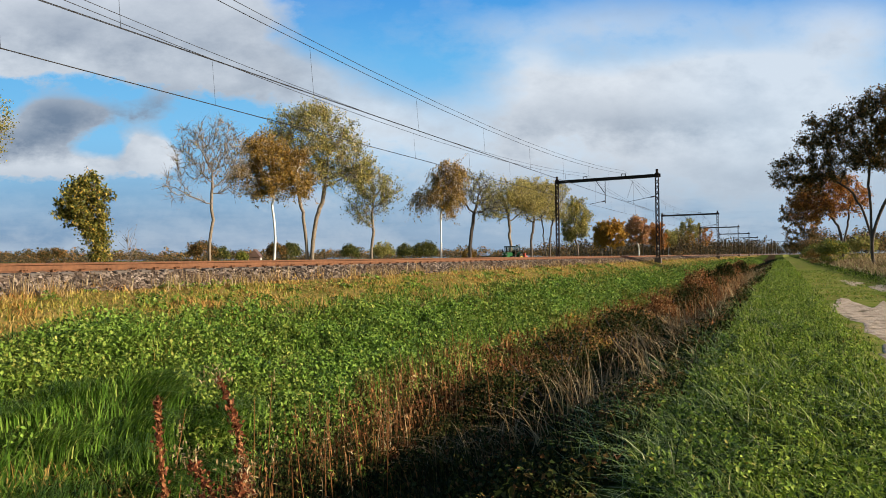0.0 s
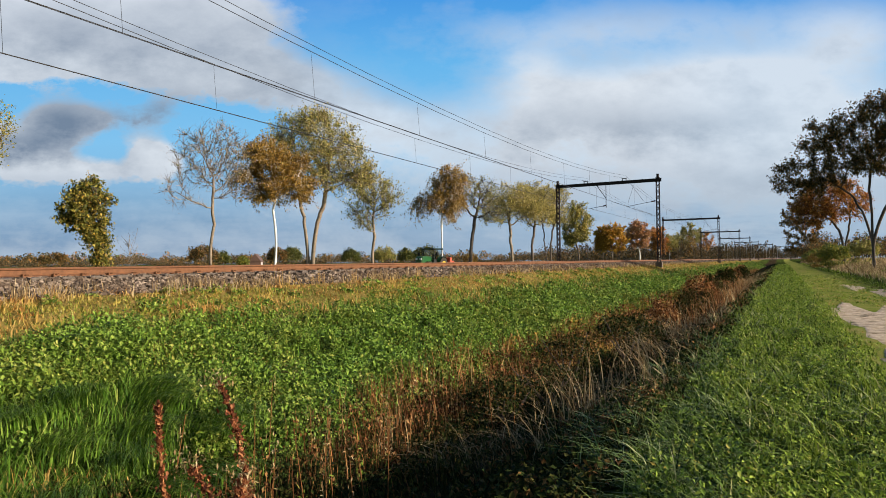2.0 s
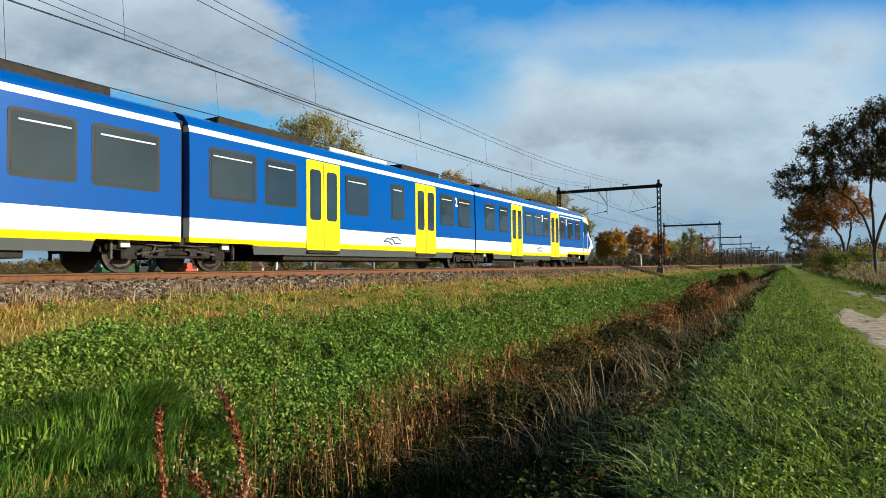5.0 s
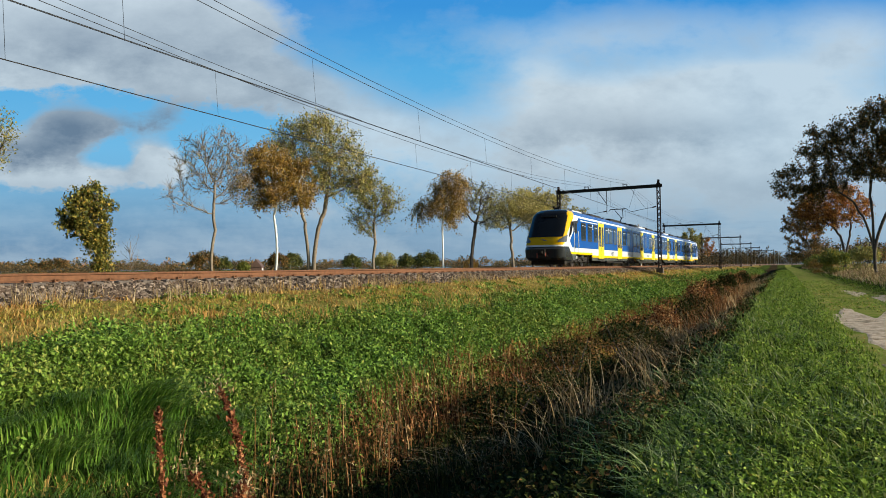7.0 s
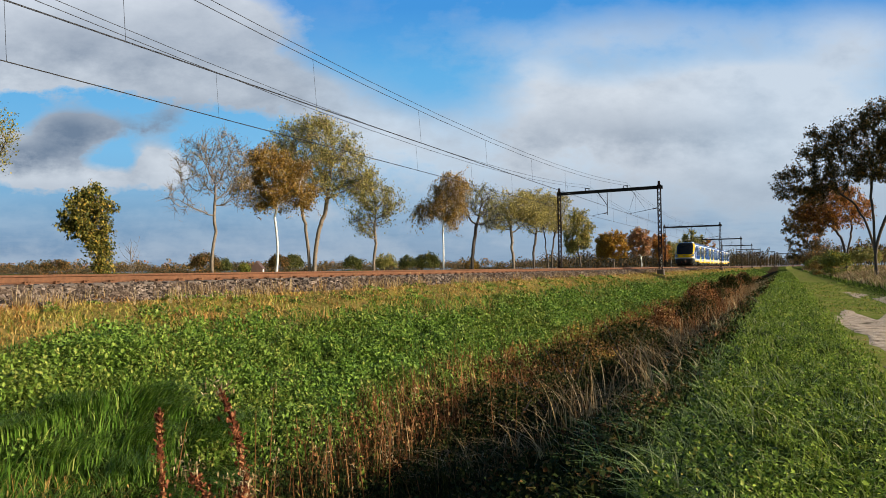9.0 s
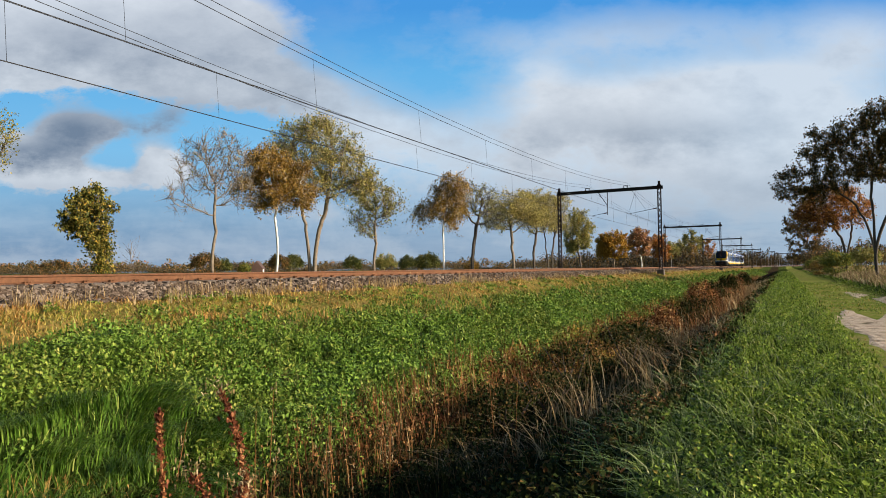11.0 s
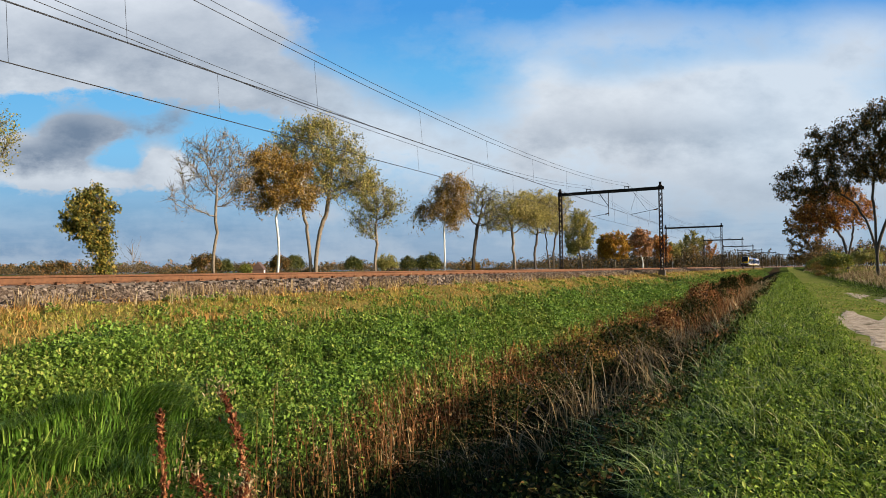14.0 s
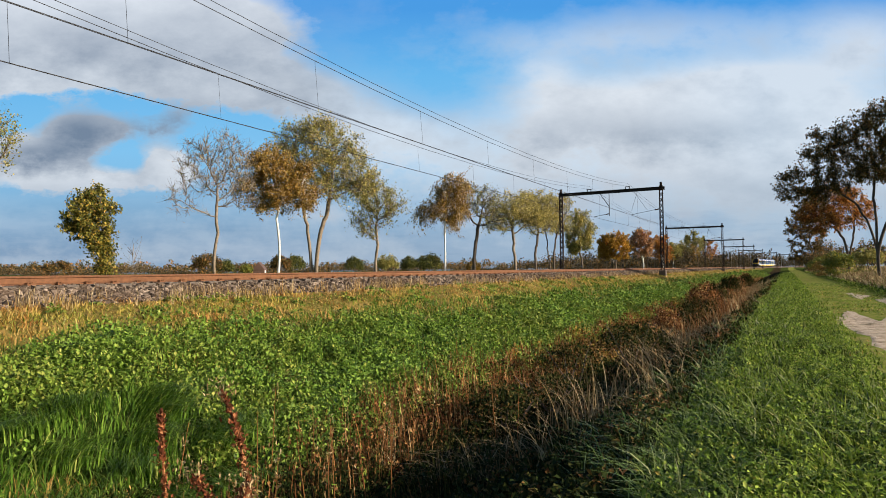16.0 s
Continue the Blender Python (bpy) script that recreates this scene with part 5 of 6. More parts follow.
# where the dead docks stand: x, y, height, lean, bent tip, girth of the seed head
DOCKS = [(-2.30, 1.76, 1.72, -0.03, 0.0, 0.75), (-2.12, 2.08, 1.68, -0.08, -0.16, 1.15), (-2.16, 1.98, 1.34, -0.10, -0.22, 1.6), (-2.28, 2.02, 1.30, 0.06, 0.14, 1.5), (-2.05, 1.95, 1.28, -0.05, 0.12, 1.2), (-2.45, 2.05, 1.25, 0.05, -0.10, 0.9)]


# ---- the train ----
def hull(half, nose, z_levels, inset=0.0, front_only=False, n=26):
    """Coach shell: level by level, from the nose along both sides to the tail."""
    def wide(z):
        return float(np.interp(z, [0.45, 0.7, 1.0, 2.2, 3.4, 3.65, 3.85, 3.97, 4.03], [1.36, 1.42, 1.44, 1.44, 1.43, 1.36, 1.18, 0.88, 0.0])) + inset

    def tip(z):
        return float(np.interp(z, [0.45, 0.62, 1.2, 1.3, 1.6, 2.0, 3.0, 3.7, 3.95, 4.03], [0.55, 0.15, 0.08, 0.22, 0.34, 0.55, 1.22, 1.75, 2.15, 2.6])) - inset

    V, F = [], []
    cuts = [half - 2.9, half - 3.0, half - 7.1, half - 7.2] if nose else [half - 2.05, half - 2.15]

    def skirt(y, z):
        """The lower edge steps up over the bogies."""
        if front_only:
            return z
        over = y <= -half + 2.05 or (half - 7.1 <= y <= half - 3.0 if nose else y >= half - 2.05)
        return max(z, 0.86 if over and nose and y > 0 else 0.72) if over else z

    for z in z_levels:
        w, e, ring = wide(z), tip(z), []
        if nose:
            for k in range(n + 1):
                a = k / n * math.pi / 2
                ring.append((w * math.sin(a) ** 0.42, half - e - min(1.15, 2.85 - e) * (1 - math.cos(a) ** 0.5)))
        else:
            ring += [(0.0, half), (w * 0.5, half), (w, half)]
        if not front_only:
            ring += [(w, y) for y in cuts] + [(w, 0.0), (w, -half + 2.15), (w, -half + 2.05), (w, -half), (w * 0.5, -half), (0.0, -half)]
        full = ring + [(-x, y) for x, y in reversed(ring[1:-1])] if not front_only else [(-x, y) for x, y in reversed(ring[1:])] + ring
        V += [(x, y, skirt(y, z)) for x, y in full]
        m = len(full)
    for i in range(len(z_levels) - 1):
        for k in range(m if not front_only else m - 1):
            F.append((i * m + k, i * m + (k + 1) % m, (i + 1) * m + (k + 1) % m, (i + 1) * m + k))
    return V, F, m


def trimmed(name, V, F, mat):
    """A mesh of the kept faces only."""
    used = sorted({i for f in F for i in f})
    place = {i: k for k, i in enumerate(used)}
    return as_mesh(name, [V[i] for i in used], [tuple(place[i] for i in f) for f in F], mat, smooth=True)


def slab(x, y0, y1, z0, z1, d, radius=0.08, side=1):
    """A rounded panel standing on a coach side at x."""
    bm = bmesh.new()
    pts = []
    for cy, cz, a0 in ((y1 - radius, z1 - radius, 0), (y0 + radius, z1 - radius, 90), (y0 + radius, z0 + radius, 180), (y1 - radius, z0 + radius, 270)):
        for k in range(4):
            a = radians(a0 + k * 30)
            pts.append((cy + radius * math.cos(a), cz + radius * math.sin(a)))
    lo = [bm.verts.new((x, y, z)) for y, z in pts]
    hi = [bm.verts.new((x + side * d, y, z)) for y, z in pts]
    n = len(pts)
    for k in range(n):
        bm.faces.new((lo[k], lo[(k + 1) % n], hi[(k + 1) % n], hi[k]))
    bm.faces.new(hi)
    bm.faces.new(lo[::-1])
    bmesh.ops.recalc_face_normals(bm, faces=bm.faces)
    return bm


def poly_panel(x, pts, d, side):
    bm = bmesh.new()
    lo = [bm.verts.new((x, y, z)) for y, z in pts]
    hi = [bm.verts.new((x + side * d, y, z)) for y, z in pts]
    n = len(pts)
    for k in range(n):
        bm.faces.new((lo[k], lo[(k + 1) % n], hi[(k + 1) % n], hi[k]))
    bm.faces.new(hi)
    bm.faces.new(lo[::-1])
    bmesh.ops.recalc_face_normals(bm, faces=bm.faces)
    return bm


def side_window(root, y0, y1, z0=1.84, z1=3.16):
    for s in (-1, 1):
        w = part("window", slab(s * 1.425, y0, y1, z0, z1, 0.02, 0.10, s), GASKET, root, "tinted window in black rubber frame")
        part("pane", slab(s * 1.44, y0 + 0.06, y1 - 0.06, z0 + 0.06, z1 - 0.06, 0.012, 0.07, s), WINDOW, w)
        # Thin grey strip stands in for ceiling lights mirrored in the glass.
        part("reflection_strip", slab(s * 1.45, y0 + 0.12, y1 - 0.18, z1 - 0.24, z1 - 0.205, 0.006, 0.02, s), LIGHTGREY, w, "pale strip imitating the reflection of ceiling lights")


def side_door(root, y0, y1):
    mid = (y0 + y1) / 2
    for s in (-1, 1):
        d = part("door", slab(s * 1.425, y0, y1, 0.62, 3.38, 0.022, 0.04, s), YELLOW, root, "yellow double passenger door")
        for a, b in ((y0 + 0.16, mid - 0.14), (mid + 0.14, y1 - 0.16)):
            part("door_window", slab(s * 1.445, a, b, 1.55, 3.1, 0.014, 0.1, s), WINDOW, d)
        part("door_seam", boxes((s * 1.44, s * 1.452, mid - 0.012, mid + 0.012, 0.66, 3.32)), GASKET, d)
        part("door_step", boxes((s * 1.38, s * 1.47, y0 + 0.05, y1 - 0.05, 0.52, 0.60), bevel=0.01), UNDER, d)


def bogie(root, y, base=2.4):
    b = part("bogie", boxes((-1.12, -0.98, y - base / 2 - 0.55, y + base / 2 + 0.55, 0.50, 0.66), (0.98, 1.12, y - base / 2 - 0.55, y + base / 2 + 0.55, 0.50, 0.66),
                            (-1.1, 1.1, y - 0.35, y + 0.35, 0.40, 0.62), (-1.0, 1.0, y - base / 2 - 0.6, y - base / 2 - 0.5, 0.45, 0.6), (-1.0, 1.0, y + base / 2 + 0.5, y + base / 2 + 0.6, 0.45, 0.6), bevel=0.03), UNDER, root, "grimy steel bogie")
    for e in (-1, 1):
        yw = y + e * base / 2
        for s in (-1, 1):
            bm = bmesh.new()
            rod(bm, (s * 0.69, yw, 0.43), (s * 0.82, yw, 0.43), 0.43, 24)
            rod(bm, (s * 0.82, yw, 0.43), (s * 0.84, yw, 0.43), 0.36, 24, 0.30)
            w = part("wheel", bm, WHEELSTEEL, b, "worn steel wheel")
            bm = bmesh.new()
            rod(bm, (s * 0.84, yw, 0.43), (s * 1.16, yw, 0.43), 0.14, 12)
            box(bm, s * 0.96, s * 1.15, yw - 0.2, yw + 0.2, 0.3, 0.52, 0.02)
            part("axle_box", bm, UNDER, b)
            bm = bmesh.new()
            for k in range(6):
                rod(bm, (s * 1.05, yw - e * 0.42, 0.52 + k * 0.045), (s * 1.05, yw - e * 0.42, 0.545 + k * 0.045), 0.10, 10)
            part("spring", bm, UNDER, b)
        for s in (-1, 1):
            part("damper", rods(0.04, ((s * 1.14, y + e * 0.2, 0.55), (s * 1.16, yw - e * 0.15, 0.42))), WHEELSTEEL, b)
            part("damper", rods(0.045, ((s * 1.16, yw + e * 0.45, 0.30), (s * 1.16, yw + e * 0.45, 0.80))), WHEELSTEEL, b)
    for s in (-1, 1):
        bm = bmesh.new()
        rod(bm, (s * 1.05, y, 0.62), (s * 1.05, y, 0.82), 0.26, 14)
        part("air_spring", bm, GASKET, b)
        for k in range(4):
            yk = y + (-0.85, -0.45, 0.45, 0.85)[k]
            part("brake_unit", boxes((s * 0.98, s * 1.18, yk - 0.11, yk + 0.11, 0.34 + 0.05 * (k % 2), 0.52 + 0.05 * (k % 2)), bevel=0.03), UNDER if k % 2 else GASKET, b)
        part("air_pipe", rods(0.018, ((s * 1.19, y - 1.4, 0.70), (s * 1.19, y - 0.5, 0.62)), ((s * 1.19, y - 0.5, 0.62), (s * 1.20, y + 0.4, 0.66)), ((s * 1.20, y + 0.4, 0.66), (s * 1.19, y + 1.5, 0.74)), ((s * 1.19, y + 0.6, 0.66), (s * 1.15, y + 0.75, 0.30))), WHEELSTEEL, b)
        part("grey_valve_box", boxes((s * 1.12, s * 1.24, y + 1.28, y + 1.52, 0.56, 0.76), bevel=0.02), LIGHTGREY, b)
        part("torque_rod", rods(0.035, ((s * 1.17, y - 0.9, 0.36), (s * 1.17, y + 0.9, 0.36))), UNDER, b)


def roof_gear(root, rows):
    for y0, y1, w, h, mat in rows:
        bm = boxes((-w - 0.1, w + 0.1, y0, y1, 3.90, 4.0 + h), bevel=0.05)
        u = part("roof_unit", bm, mat, root)
        n = max(2, int((y1 - y0) / 0.35))
        part("grille", boxes(*[(-w * 0.8, w * 0.8, y0 + 0.12 + k * (y1 - y0 - 0.24) / n, y0 + 0.2 + k * (y1 - y0 - 0.24) / n, 3.995 + h, 4.02 + h) for k in range(n)]), UNDER, u)


LEVELS = [0.45, 0.55, 0.62, 0.7, 0.84, 1.0, 1.2, 1.25, 1.3, 1.4, 1.6, 1.8, 2.0, 2.3, 2.6, 2.9, 3.15, 3.3, 3.42, 3.55, 3.65, 3.75, 3.85, 3.92, 3.97, 4.005, 4.03]
HALF_END, HALF_MID = 10.575, 8.0


def numeral(text, y, z, size, s, root):
    if text == "1":
        bm = boxes((s * 1.442, s * 1.454, y - 0.045, y + 0.045, z, z + size))
        rod(bm, (s * 1.448, y, z + size - 0.03), (s * 1.448, y - s * 0.13, z + size - 0.11), 0.035, 4)
        part("class_number", bm, WHITEPAINT, root, "white number 1")
        return
    cu = bpy.data.curves.new("class_number", "FONT")
    cu.body, cu.size, cu.extrude, cu.offset = text, size * 1.25, 0.004, 0.012
    cu.materials.append(WHITEPAINT)
    ob = new("class_number", cu)
    ob.parent = root
    ob.matrix_basis = Matrix.Translation((s * 1.45, y, z)) @ Euler((radians(90), 0, radians(90 * s))).to_matrix().to_4x4()


def emblem(root, y, s):
    bm = bmesh.new()
    x = s * 1.448
    for a, b in (((0.0, 0.16), (0.34, 0.16)), ((0.34, 0.16), (0.52, 0.0)), ((0.52, 0.0), (0.9, 0.0)), ((-0.18, 0.06), (0.0, 0.16)), ((0.3, 0.22), (0.72, 0.22)), ((0.72, 0.22), (0.9, 0.12)), ((0.14, 0.05), (0.34, -0.05)), ((-0.18, 0.06), (0.1, 0.06))):
        rod(bm, (x, y + a[0] * s, 0.95 + a[1]), (x, y + b[0] * s, 0.95 + b[1]), 0.022, 4)
    part("emblem", bm, LOGOBLUE, root)


def end_car():
    root = thing("train_car", "blue, white and yellow driving car of an electric train", "train", group="cars of the train")
    V, F, m = hull(HALF_END, True, LEVELS)
    body = part("body", as_mesh("body", V, F, LIV_END, smooth=True), None, root)
    body.data.set_sharp_from_angle(angle=radians(32))
    N = HALF_END
    # windscreen over the brow, black and curved
    V, F, m = hull(HALF_END, True, [2.02, 2.3, 2.6, 2.9, 3.15, 3.3, 3.42, 3.55, 3.65, 3.72, 3.8, 3.88], 0.018, True, 40)
    keep = [f for f in F if all(abs(V[i][0]) < (1.26 if V[i][2] < 3.6 else 1.16) for i in f)]
    part("windscreen", trimmed("windscreen", V, keep, SCREEN), None, root, "black curved windscreen")
    V, F, m = hull(HALF_END, True, [0.66, 0.8, 1.0, 1.18], 0.014, True)
    keep = [f for f in F if all(abs(V[i][0]) < 0.85 for i in f)]
    part("coupler_panel", trimmed("coupler_panel", V, keep, GASKET), None, root, "black coupler recess")
    bm = boxes((-0.24, 0.24, N - 0.1, N + 0.16, 0.82, 1.16), (-0.1, 0.1, N + 0.1, N + 0.3, 0.9, 1.08), (0.26, 0.34, N - 0.1, N + 0.12, 0.9, 1.02), bevel=0.03)
    rod(bm, (-0.35, N - 0.1, 0.75), (-0.35, N + 0.12, 0.7), 0.03)
    part("coupler", bm, UNDER, root, "automatic coupler")
    part("hose", rods(0.022, ((0.32, N + 0.1, 0.95), (0.30, N + 0.13, 0.62)), ((-0.3, N + 0.08, 0.98), (-0.28, N + 0.12, 0.7))), REDPAINT, root, "red air hose")
    # nose lamps
    for s in (-1, 1):
        V, F, m = hull(HALF_END, True, [1.60 + 0.025 * k for k in range(24)], 0.022, True, 80)
        keep = [f for f in F if all(0.95 < s * V[i][0] < 1.43 and 1.64 < V[i][2] < 1.80 + 0.75 * (s * V[i][0] - 0.95) for i in f)]
        part("headlight", trimmed("headlight", V, keep, LENS), None, root, "grey lens headlamp")
    part("emblem", rods(0.02, ((-0.18, N - 0.42, 1.78), (0.05, N - 0.42, 1.78)), ((-0.05, N - 0.44, 1.83), (0.18, N - 0.44, 1.83))), LOGOBLUE, root)
    part("destination_display", boxes((-0.55, 0.55, N - 1.52, N - 1.44, 3.42, 3.52)), GASKET, root)
    for s in (-1, 1):
        x = s * 1.405
        V, F, m = hull(HALF_END, True, [1.95 + 0.025 * k for k in range(49)], 0.014, True, 110)

        def in_pane(f):
            x, y, z = (sum(V[i][k] for i in f) / 4 for k in range(3))
            d = N - y
            return s * x > 0 and 1.28 + 0.52 * (z - 2.0) < d < 2.4 and 1.98 + 0.42 * (d - 1.3) < z < 3.1

        part("cab_window", trimmed("cab_window", V, [f for f in F if in_pane(f)], SCREEN), None, root, "black triangular cab side window")
        part("cab_pillar", poly_panel(x, [(N - 2.36, 2.44), (N - 2.5, 2.5), (N - 2.9, 2.80), (N - 3.7, 3.26), (N - 2.36, 3.14)], 0.043, s), GASKET, root)
        d = part("cab_door", slab(s * 1.42, N - 3.4, N - 2.55, 1.02, 3.1, 0.022, 0.04, s), LIV_END, root, "blue driver's door")
        part("door_window", slab(s * 1.44, N - 3.2, N - 2.72, 2.3, 3.0, 0.012, 0.08, s), WINDOW, d)
        for y in (N - 3.46, N - 2.49):
            part("handrail", rods(0.022, ((s * 1.47, y, 1.0), (s * 1.47, y, 2.5))), WHITEPAINT, d, "white steel handrail")
        part("door_handle", boxes((s * 1.44, s * 1.46, N - 2.85, N - 2.7, 1.85, 1.95), (s * 1.44, s * 1.46, N - 2.85, N - 2.7, 1.3, 1.42)), GASKET, d)
        part("mirror_camera", boxes((s * 1.42, s * 1.50, N - 2.48, N - 2.38, 2.35, 2.9), bevel=0.02), GASKET, root)
    for a, b in ((4.2, 5.4), (5.9, 7.1), (7.55, 8.65), (10.9, 11.95), (12.2, 13.45), (13.75, 14.85), (17.25, 18.45), (18.95, 20.15)):
        side_window(root, N - b, N - a)
    for a, b in ((8.9, 10.55), (15.25, 16.85)):
        side_door(root, N - b, N - a)
    for s in (-1, 1):
        numeral("1", N - 7.33 - s * 0.06, 2.74, 0.42, s, root)
        numeral("2", N - 12.08 - s * 0.1, 2.74, 0.42, s, root)
        emblem(root, N - 12.9, s)
    part("floor_frame", boxes((-1.30, 1.30, -N + 0.1, N - 2.4, 0.84, 0.98)), UNDER, root)
    bogie(root, N - 5.15)
    bogie(root, -N, 2.5)
    part("underfloor_box", boxes((-1.25, 1.25, N - 14.6, N - 12.2, 0.30, 0.50), (-1.25, 1.25, N - 11.6, N - 10.2, 0.36, 0.5), bevel=0.03), UNDER, root)
    part("underfloor_box", boxes((-1.1, 1.1, N - 18.6, N - 15.4, 0.26, 0.50), bevel=0.03), UNDER, root)
    part("snow_plough", boxes((-1.2, 1.2, N - 1.5, N - 1.1, 0.16, 0.46), (-1.1, 1.1, N - 3.4, N - 1.4, 0.3, 0.46), bevel=0.04), UNDER, root)
    roof_gear(root, [(N - 6.9, N - 4.5, 0.62, 0.12, LIGHTGREY), (N - 8.3, N - 7.1, 0.55, 0.16, GASKET), (N - 12.2, N - 8.9, 0.72, 0.13, UNDER), (N - 14.6, N - 13.4, 0.55, 0.12, UNDER), (N - 19.5, N - 15.2, 0.78, 0.18, UNDER)])
    bm = boxes((-0.2, 0.2, N - 3.5, N - 3.2, 3.98, 4.2), bevel=0.03)
    for s in (-1, 1):
        rod(bm, (s * 0.2, N - 3.4, 4.22), (s * 0.2, N - 3.1, 4.24), 0.08, 10)
    part("horn", bm, UNDER, root, "roof horns")
    part("antenna", rods(0.03, ((0.4, N - 3.9, 3.95), (0.4, N - 3.9, 4.22))), GASKET, root)
    return root


def middle_car():
    root = thing("train_car", "blue and white middle car of an electric train", "train", group="cars of the train")
    V, F, m = hull(HALF_MID - 0.12, False, LEVELS)
    part("body", as_mesh("body", V, F, LIV_MID), None, root)
    N = HALF_MID
    part("floor_frame", boxes((-1.30, 1.30, -N + 0.2, N - 0.2, 0.84, 0.98)), UNDER, root)
    for a, b in ((0.5, 1.8), (2.2, 3.4), (6.2, 7.1), (8.5, 9.8), (12.1, 13.4), (13.7, 15.3)):
        side_window(root, N - b, N - a)
    for a, b in ((3.8, 5.4), (10.1, 11.7)):
        side_door(root, N - b, N - a)
    for s in (-1, 1):
        numeral("2", N - 2.0 - s * 0.1, 2.74, 0.42, s, root)
        emblem(root, N - 7.4, s)
    bogie(root, -N, 2.5)
    part("gangway", boxes((-1.2, 1.2, N - 0.14, N + 0.12, 0.7, 3.7)), GASKET, root, "black rubber gangway bellows")
    part("gangway", boxes((-1.2, 1.2, -N - 0.12, -N + 0.14, 0.7, 3.7)), GASKET, root, "black rubber gangway bellows")
    part("underfloor_box", boxes((-1.25, 1.25, -4.5, 4.0, 0.30, 0.50), bevel=0.03), UNDER, root)
    roof_gear(root, [(-6.5, -2.8, 0.75, 0.17, UNDER), (-1.8, 1.6, 0.7, 0.14, LIGHTGREY), (2.6, 5.6, 0.75, 0.18, UNDER)])
    return root


def pantograph(root, y):
    p = part("pantograph", boxes((-0.7, 0.7, y - 0.7, y + 0.7, 4.02, 4.12), (-0.6, 0.6, y - 0.1, y + 0.1, 4.1, 4.25), bevel=0.02), UNDER, root, "raised current collector")
    part("lower_arm", rods(0.05, ((0, y + 0.5, 4.15), (0, y - 1.0, 4.85))), GASKET, p)
    part("upper_arm", rods(0.035, ((-0.1, y - 1.0, 4.85), (-0.4, y + 0.5, 5.55)), ((0.1, y - 1.0, 4.85), (0.4, y + 0.5, 5.55))), GASKET, p)
    part("collector_head", rods(0.03, ((-0.75, y + 0.4, 5.58), (0.75, y + 0.4, 5.58)), ((-0.75, y + 0.65, 5.58), (0.75, y + 0.65, 5.58)), ((-0.75, y + 0.5, 5.58), (-0.95, y + 0.5, 5.40)), ((0.75, y + 0.5, 5.58), (0.95, y + 0.5, 5.40))), GASKET, p)


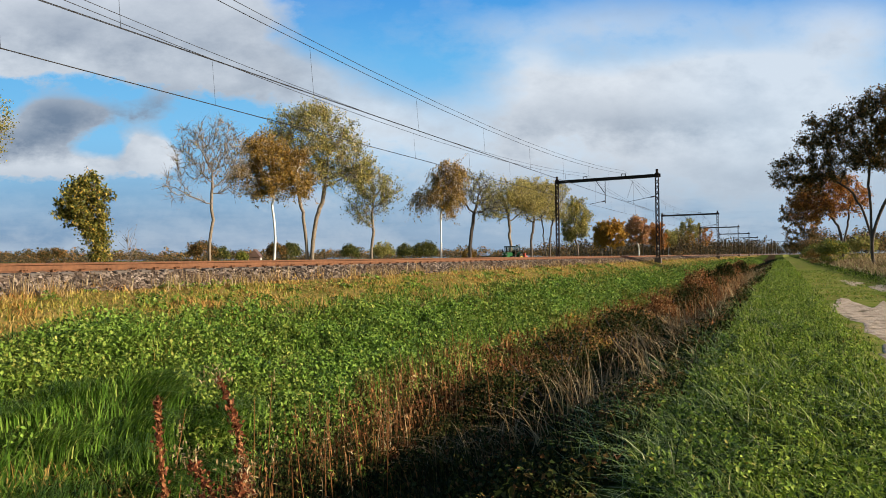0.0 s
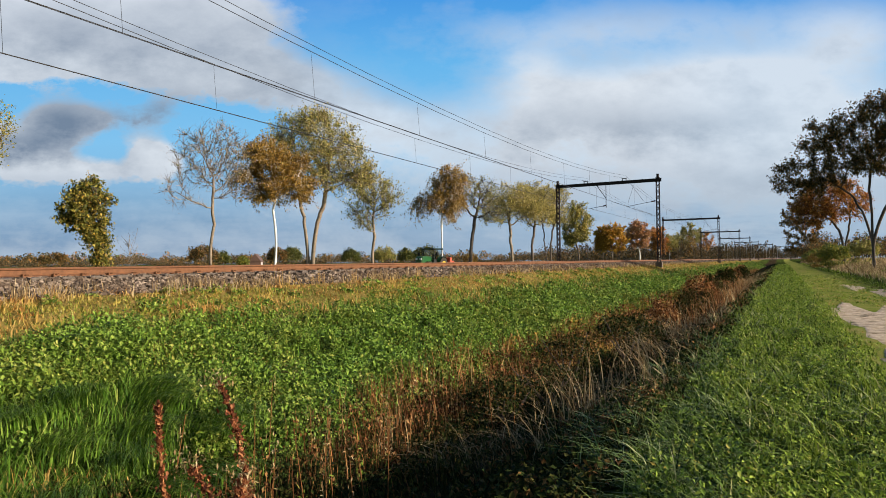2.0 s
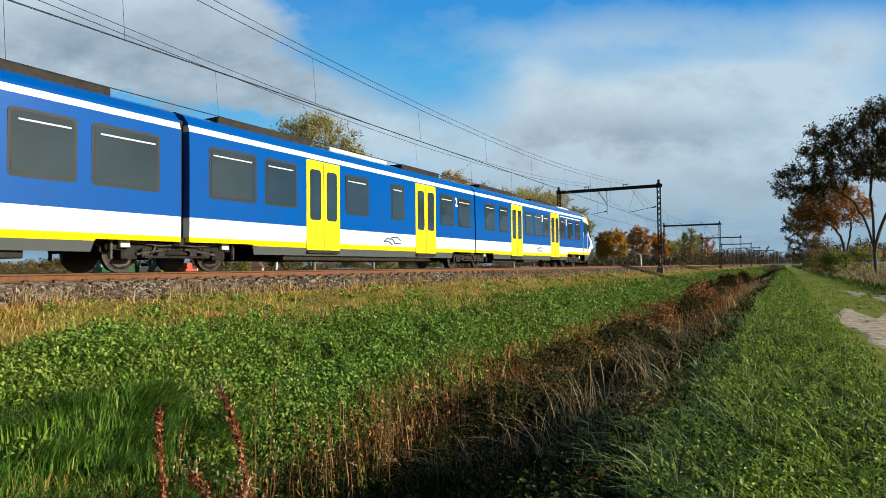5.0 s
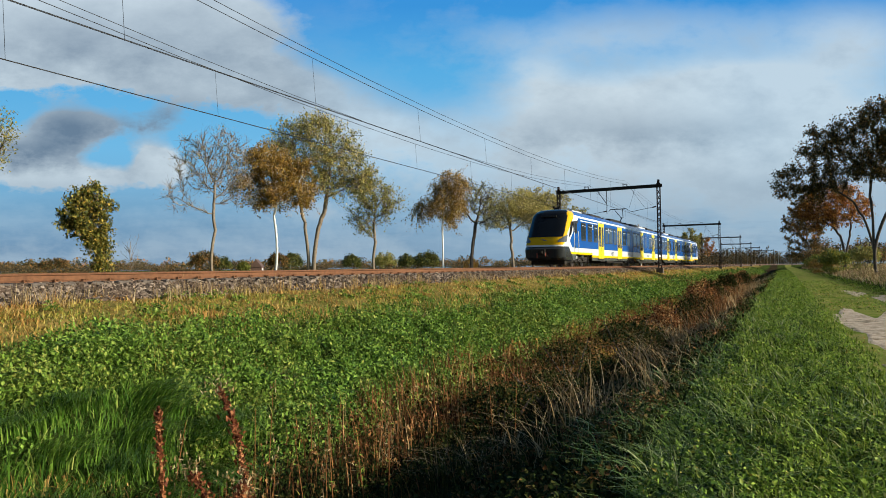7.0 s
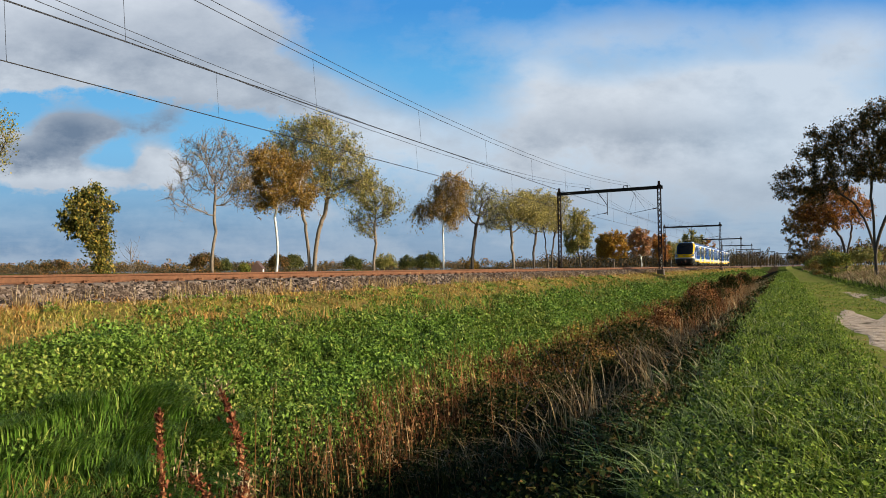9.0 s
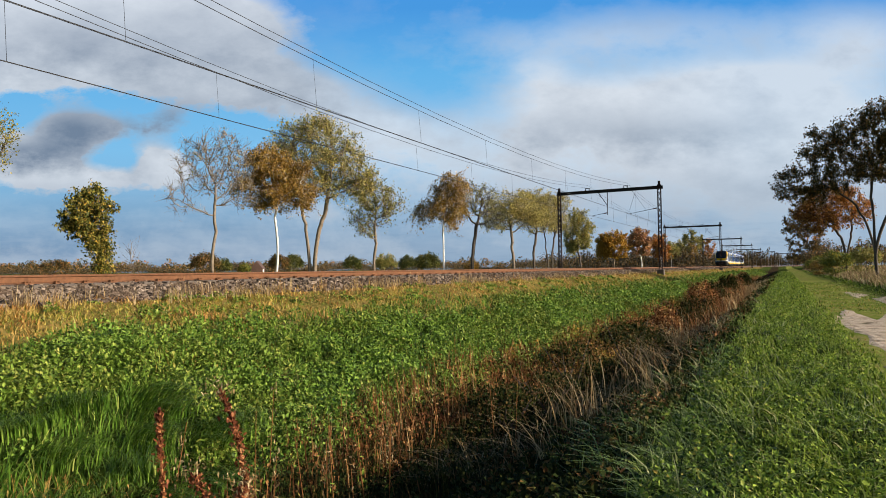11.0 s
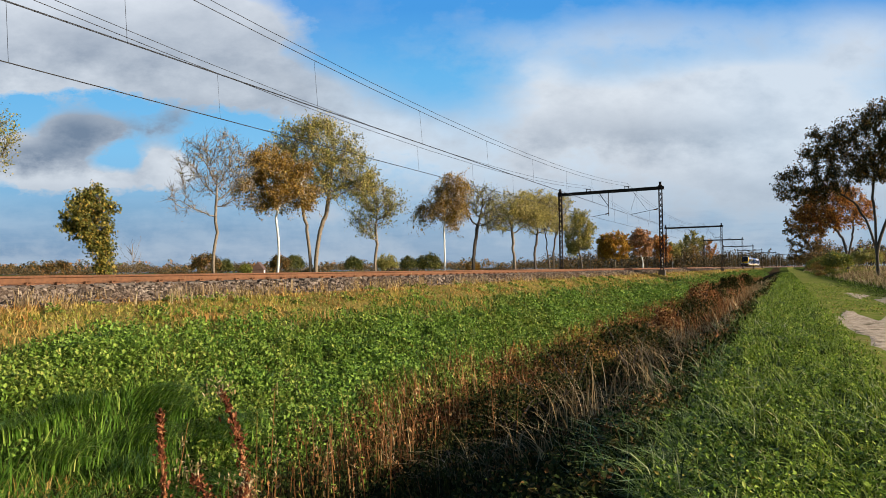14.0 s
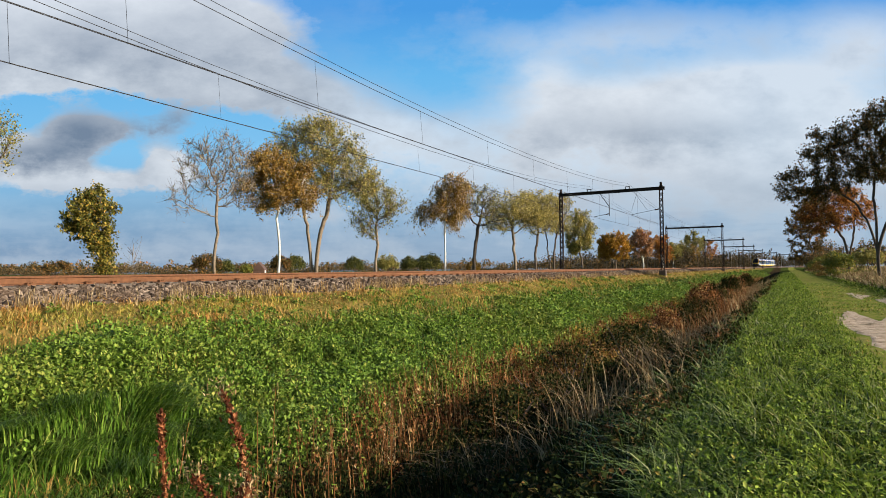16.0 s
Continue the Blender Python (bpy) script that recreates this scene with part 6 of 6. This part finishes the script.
# ---- the tractor ----
def tractor():
    """Built facing +y, its base at the front wheels' contact."""
    root = thing("tractor", "green farm tractor with glazed cab and red rear implement", "tractor")
    root.scale = (0.84, 0.84, 0.84)
    bm = boxes((-0.42, 0.42, 0.0, 1.9, 0.95, 1.86), (-0.38, 0.38, 1.5, 2.05, 0.95, 1.74), bevel=0.09)
    part("bonnet", bm, TGREEN, root)
    part("chassis", boxes((-0.3, 0.3, -2.2, 1.9, 0.6, 1.0), (-0.5, 0.5, 1.9, 2.25, 0.55, 0.95), bevel=0.04), UNDER, root)
    part("cab", boxes((-0.75, 0.75, -1.65, 0.05, 1.0, 1.55), bevel=0.08), GASKET, root)
    cab = part("cab_roof", boxes((-0.88, 0.88, -1.85, 0.2, 2.60, 2.74), bevel=0.07), plain("dark_green_roof", (0.010, 0.025, 0.012), 0.4), root)
    for x in (-1, 1):
        for y0, y1 in ((0.02, 0.05), (-1.6, -1.7), (-0.75, -0.75)):
            part("cab_pillar", rods(0.045, ((x * 0.75, y0, 1.5), (x * 0.78, y1, 2.63))), GASKET, root)
    gl = Mat("cab_glass", 0.03, 0, 0.5)
    gl.color((0.9, 0.95, 0.94))
    gl.b.inputs["Transmission Weight"].default_value = 1.0
    gl = gl.m
    for r in ((-0.74, -0.73, -1.6, 0.0, 1.55, 2.62), (0.73, 0.74, -1.6, 0.0, 1.55, 2.62), (-0.7, 0.7, 0.02, 0.03, 1.55, 2.62), (-0.7, 0.7, -1.64, -1.63, 1.55, 2.62)):
        part("cab_glazing", boxes(r), gl, root)
    part("driver_seat", boxes((-0.25, 0.25, -1.3, -0.8, 1.45, 1.6), (-0.25, 0.25, -1.35, -1.2, 1.5, 2.15), bevel=0.05), GASKET, root)
    part("exhaust", rods(0.05, ((0.5, 0.1, 1.4), (0.5, 0.1, 2.62))), UNDER, root)
    for s in (-1, 1):
        bm = bmesh.new()
        for k in range(7):
            a, b = radians(20 + k * 20), radians(40 + k * 20)
            p, q = (-1.35 + 0.98 * math.cos(a), 0.9 + 0.98 * math.sin(a)), (-1.35 + 0.98 * math.cos(b), 0.9 + 0.98 * math.sin(b))
            vs = [bm.verts.new((x, y, z)) for x, (y, z) in ((s * 0.62, p), (s * 1.15, p), (s * 1.15, q), (s * 0.62, q))]
            bm.faces.new(vs)
        bmesh.ops.solidify(bm, geom=bm.faces[:], thickness=0.04)
        part("mudguard", bm, TGREEN, root)
        part("mirror", boxes((s * 1.0, s * 1.2, 0.1, 0.14, 1.95, 2.3), bevel=0.02), GASKET, root)
        part("headlight", boxes((s * 0.12, s * 0.36, 2.0, 2.07, 1.5, 1.66), bevel=0.02), LIGHTGREY, root)
    wheels = []
    for s in (-1, 1):
        for y, r, w in ((1.45, 0.68, 0.44), (-1.35, 0.90, 0.55)):
            hub = new("wheel")
            hub.parent = root
            hub.location = (s * 0.9, y, r)
            bm = bmesh.new()
            rod(bm, (-w / 2, 0, 0), (w / 2, 0, 0), r * 0.93, 28)
            for k in range(20):
                a = k * math.pi / 10
                c, q = math.cos(a), math.sin(a)
                rod(bm, (-w / 2 * (k % 2), c * r * 0.95, q * r * 0.95), (w / 2 * (1 - k % 2), math.cos(a + 0.2) * r * 0.95, math.sin(a + 0.2) * r * 0.95), r * 0.05, 4)
            part("tyre", bm, TYRE, hub, "lugged black tyre")
            bm = bmesh.new()
            rod(bm, (-w / 2 - 0.015, 0, 0), (w / 2 + 0.015, 0, 0), r * 0.52, 20)
            part("rim", bm, RIMYELLOW, hub, "yellow wheel rim")
            part("hub_cap", rods(r * 0.16, ((-w / 2 - 0.05, 0, 0), (w / 2 + 0.05, 0, 0)), seg=10), GASKET, hub)
            wheels.append((hub, Vector((s * 0.9, y, r)), r))
    imp = part("implement", boxes((-1.25, 1.25, -3.6, -2.7, 0.75, 1.35), (-1.15, 1.15, -3.3, -2.9, 1.3, 1.75), bevel=0.06), REDPAINT, root, "red mounted farm implement")
    part("hitch", rods(0.05, ((-0.4, -2.1, 0.8), (-0.4, -2.8, 0.9)), ((0.4, -2.1, 0.8), (0.4, -2.8, 0.9)), ((0, -2.0, 1.3), (0, -2.8, 1.5))), UNDER, root)
    part("sign_panel", boxes((-1.2, -0.8, -3.66, -3.62, 1.0, 1.4), (0.8, 1.2, -3.66, -3.62, 1.0, 1.4)), WHITEPAINT, imp)
    return root, wheels


# ---- the place ----
ground()
patch("path_1", 2.3, 18.0, 0.95, 7.6, SAND, "bare pale sand worn into the grassy path", 3)
patch("path_2", 4.1, 33.0, 0.4, 5.0, SAND, "bare sandy rut in the grassy path", 4)
for k, (x, y, rx, ry) in enumerate([(3.4, 41.0, 0.45, 4.0), (1.9, 24.5, 0.25, 2.2), (1.75, 11.3, 0.45, 2.0)]):
    patch("path_%d" % (k + 3), x, y, rx, ry, SAND, "small bare sandy patch in the grassy path", 20 + k)
backdrop = sky_sheet()
track(NEAR, "railway track with rusty rails on concrete sleepers", 170)
track(FAR, "second railway track with rusty rails", 90)
ballast()
for k in range(-1, 8):
    portal(PORTAL_Y + k * PITCH)
wires()
trees()
far_things()
vegetation()
dock_stems()

# ---- what moves ----
FRONT_CAR = end_car()
MID_CAR = middle_car()
MID_TWO = copy_thing(MID_CAR, pose(0, 0, 0))
TAIL_CAR = copy_thing(FRONT_CAR, pose(0, 0, 0))
pantograph(MID_TWO, 6.6)
TRACTOR, TRACTOR_WHEELS = tractor()


def on_track(y):
    """A pose on the nearer track at y, turned along the line."""
    x0, x1 = NEAR + float(bend(y - 1)), NEAR + float(bend(y + 1))
    return Matrix.Translation(((x0 + x1) / 2, y, RAIL_TOP)) @ Euler((0, 0, -math.atan2(x1 - x0, 2.0))).to_matrix().to_4x4()


def motions():
    speed, front = 33.1, -118.4
    times = [0.5 * k for k in range(33)]
    for car, back, turn in ((FRONT_CAR, 10.575, 0), (MID_CAR, 29.15, 0), (MID_TWO, 45.15, 180), (TAIL_CAR, 63.725, 180)):
        walk(car, [(t, on_track(front + speed * t - back) @ pose(0, 0, 0, 0, 0, turn)) for t in times])
    road_z = 0.53
    walk(TRACTOR, [(t, pose(-28.0, 67.5 - 9.68 * t, road_z, 0, 0, 180)) for t in (0.0, 8.0, 16.0)])
    for hub, at, r in TRACTOR_WHEELS:
        walk(hub, [(0.1 * k, Matrix.Translation(at) @ Matrix.Rotation(-9.68 * 0.1 * k / (0.84 * r), 4, "X")) for k in range(161)])
    walk(backdrop, [(0.0, pose(0, 0, 1.6, 0, 0, 28.87 + 0.5)), (16.0, pose(0, 0, 1.6, 0, 0, 28.87 - 0.5))])


motions()
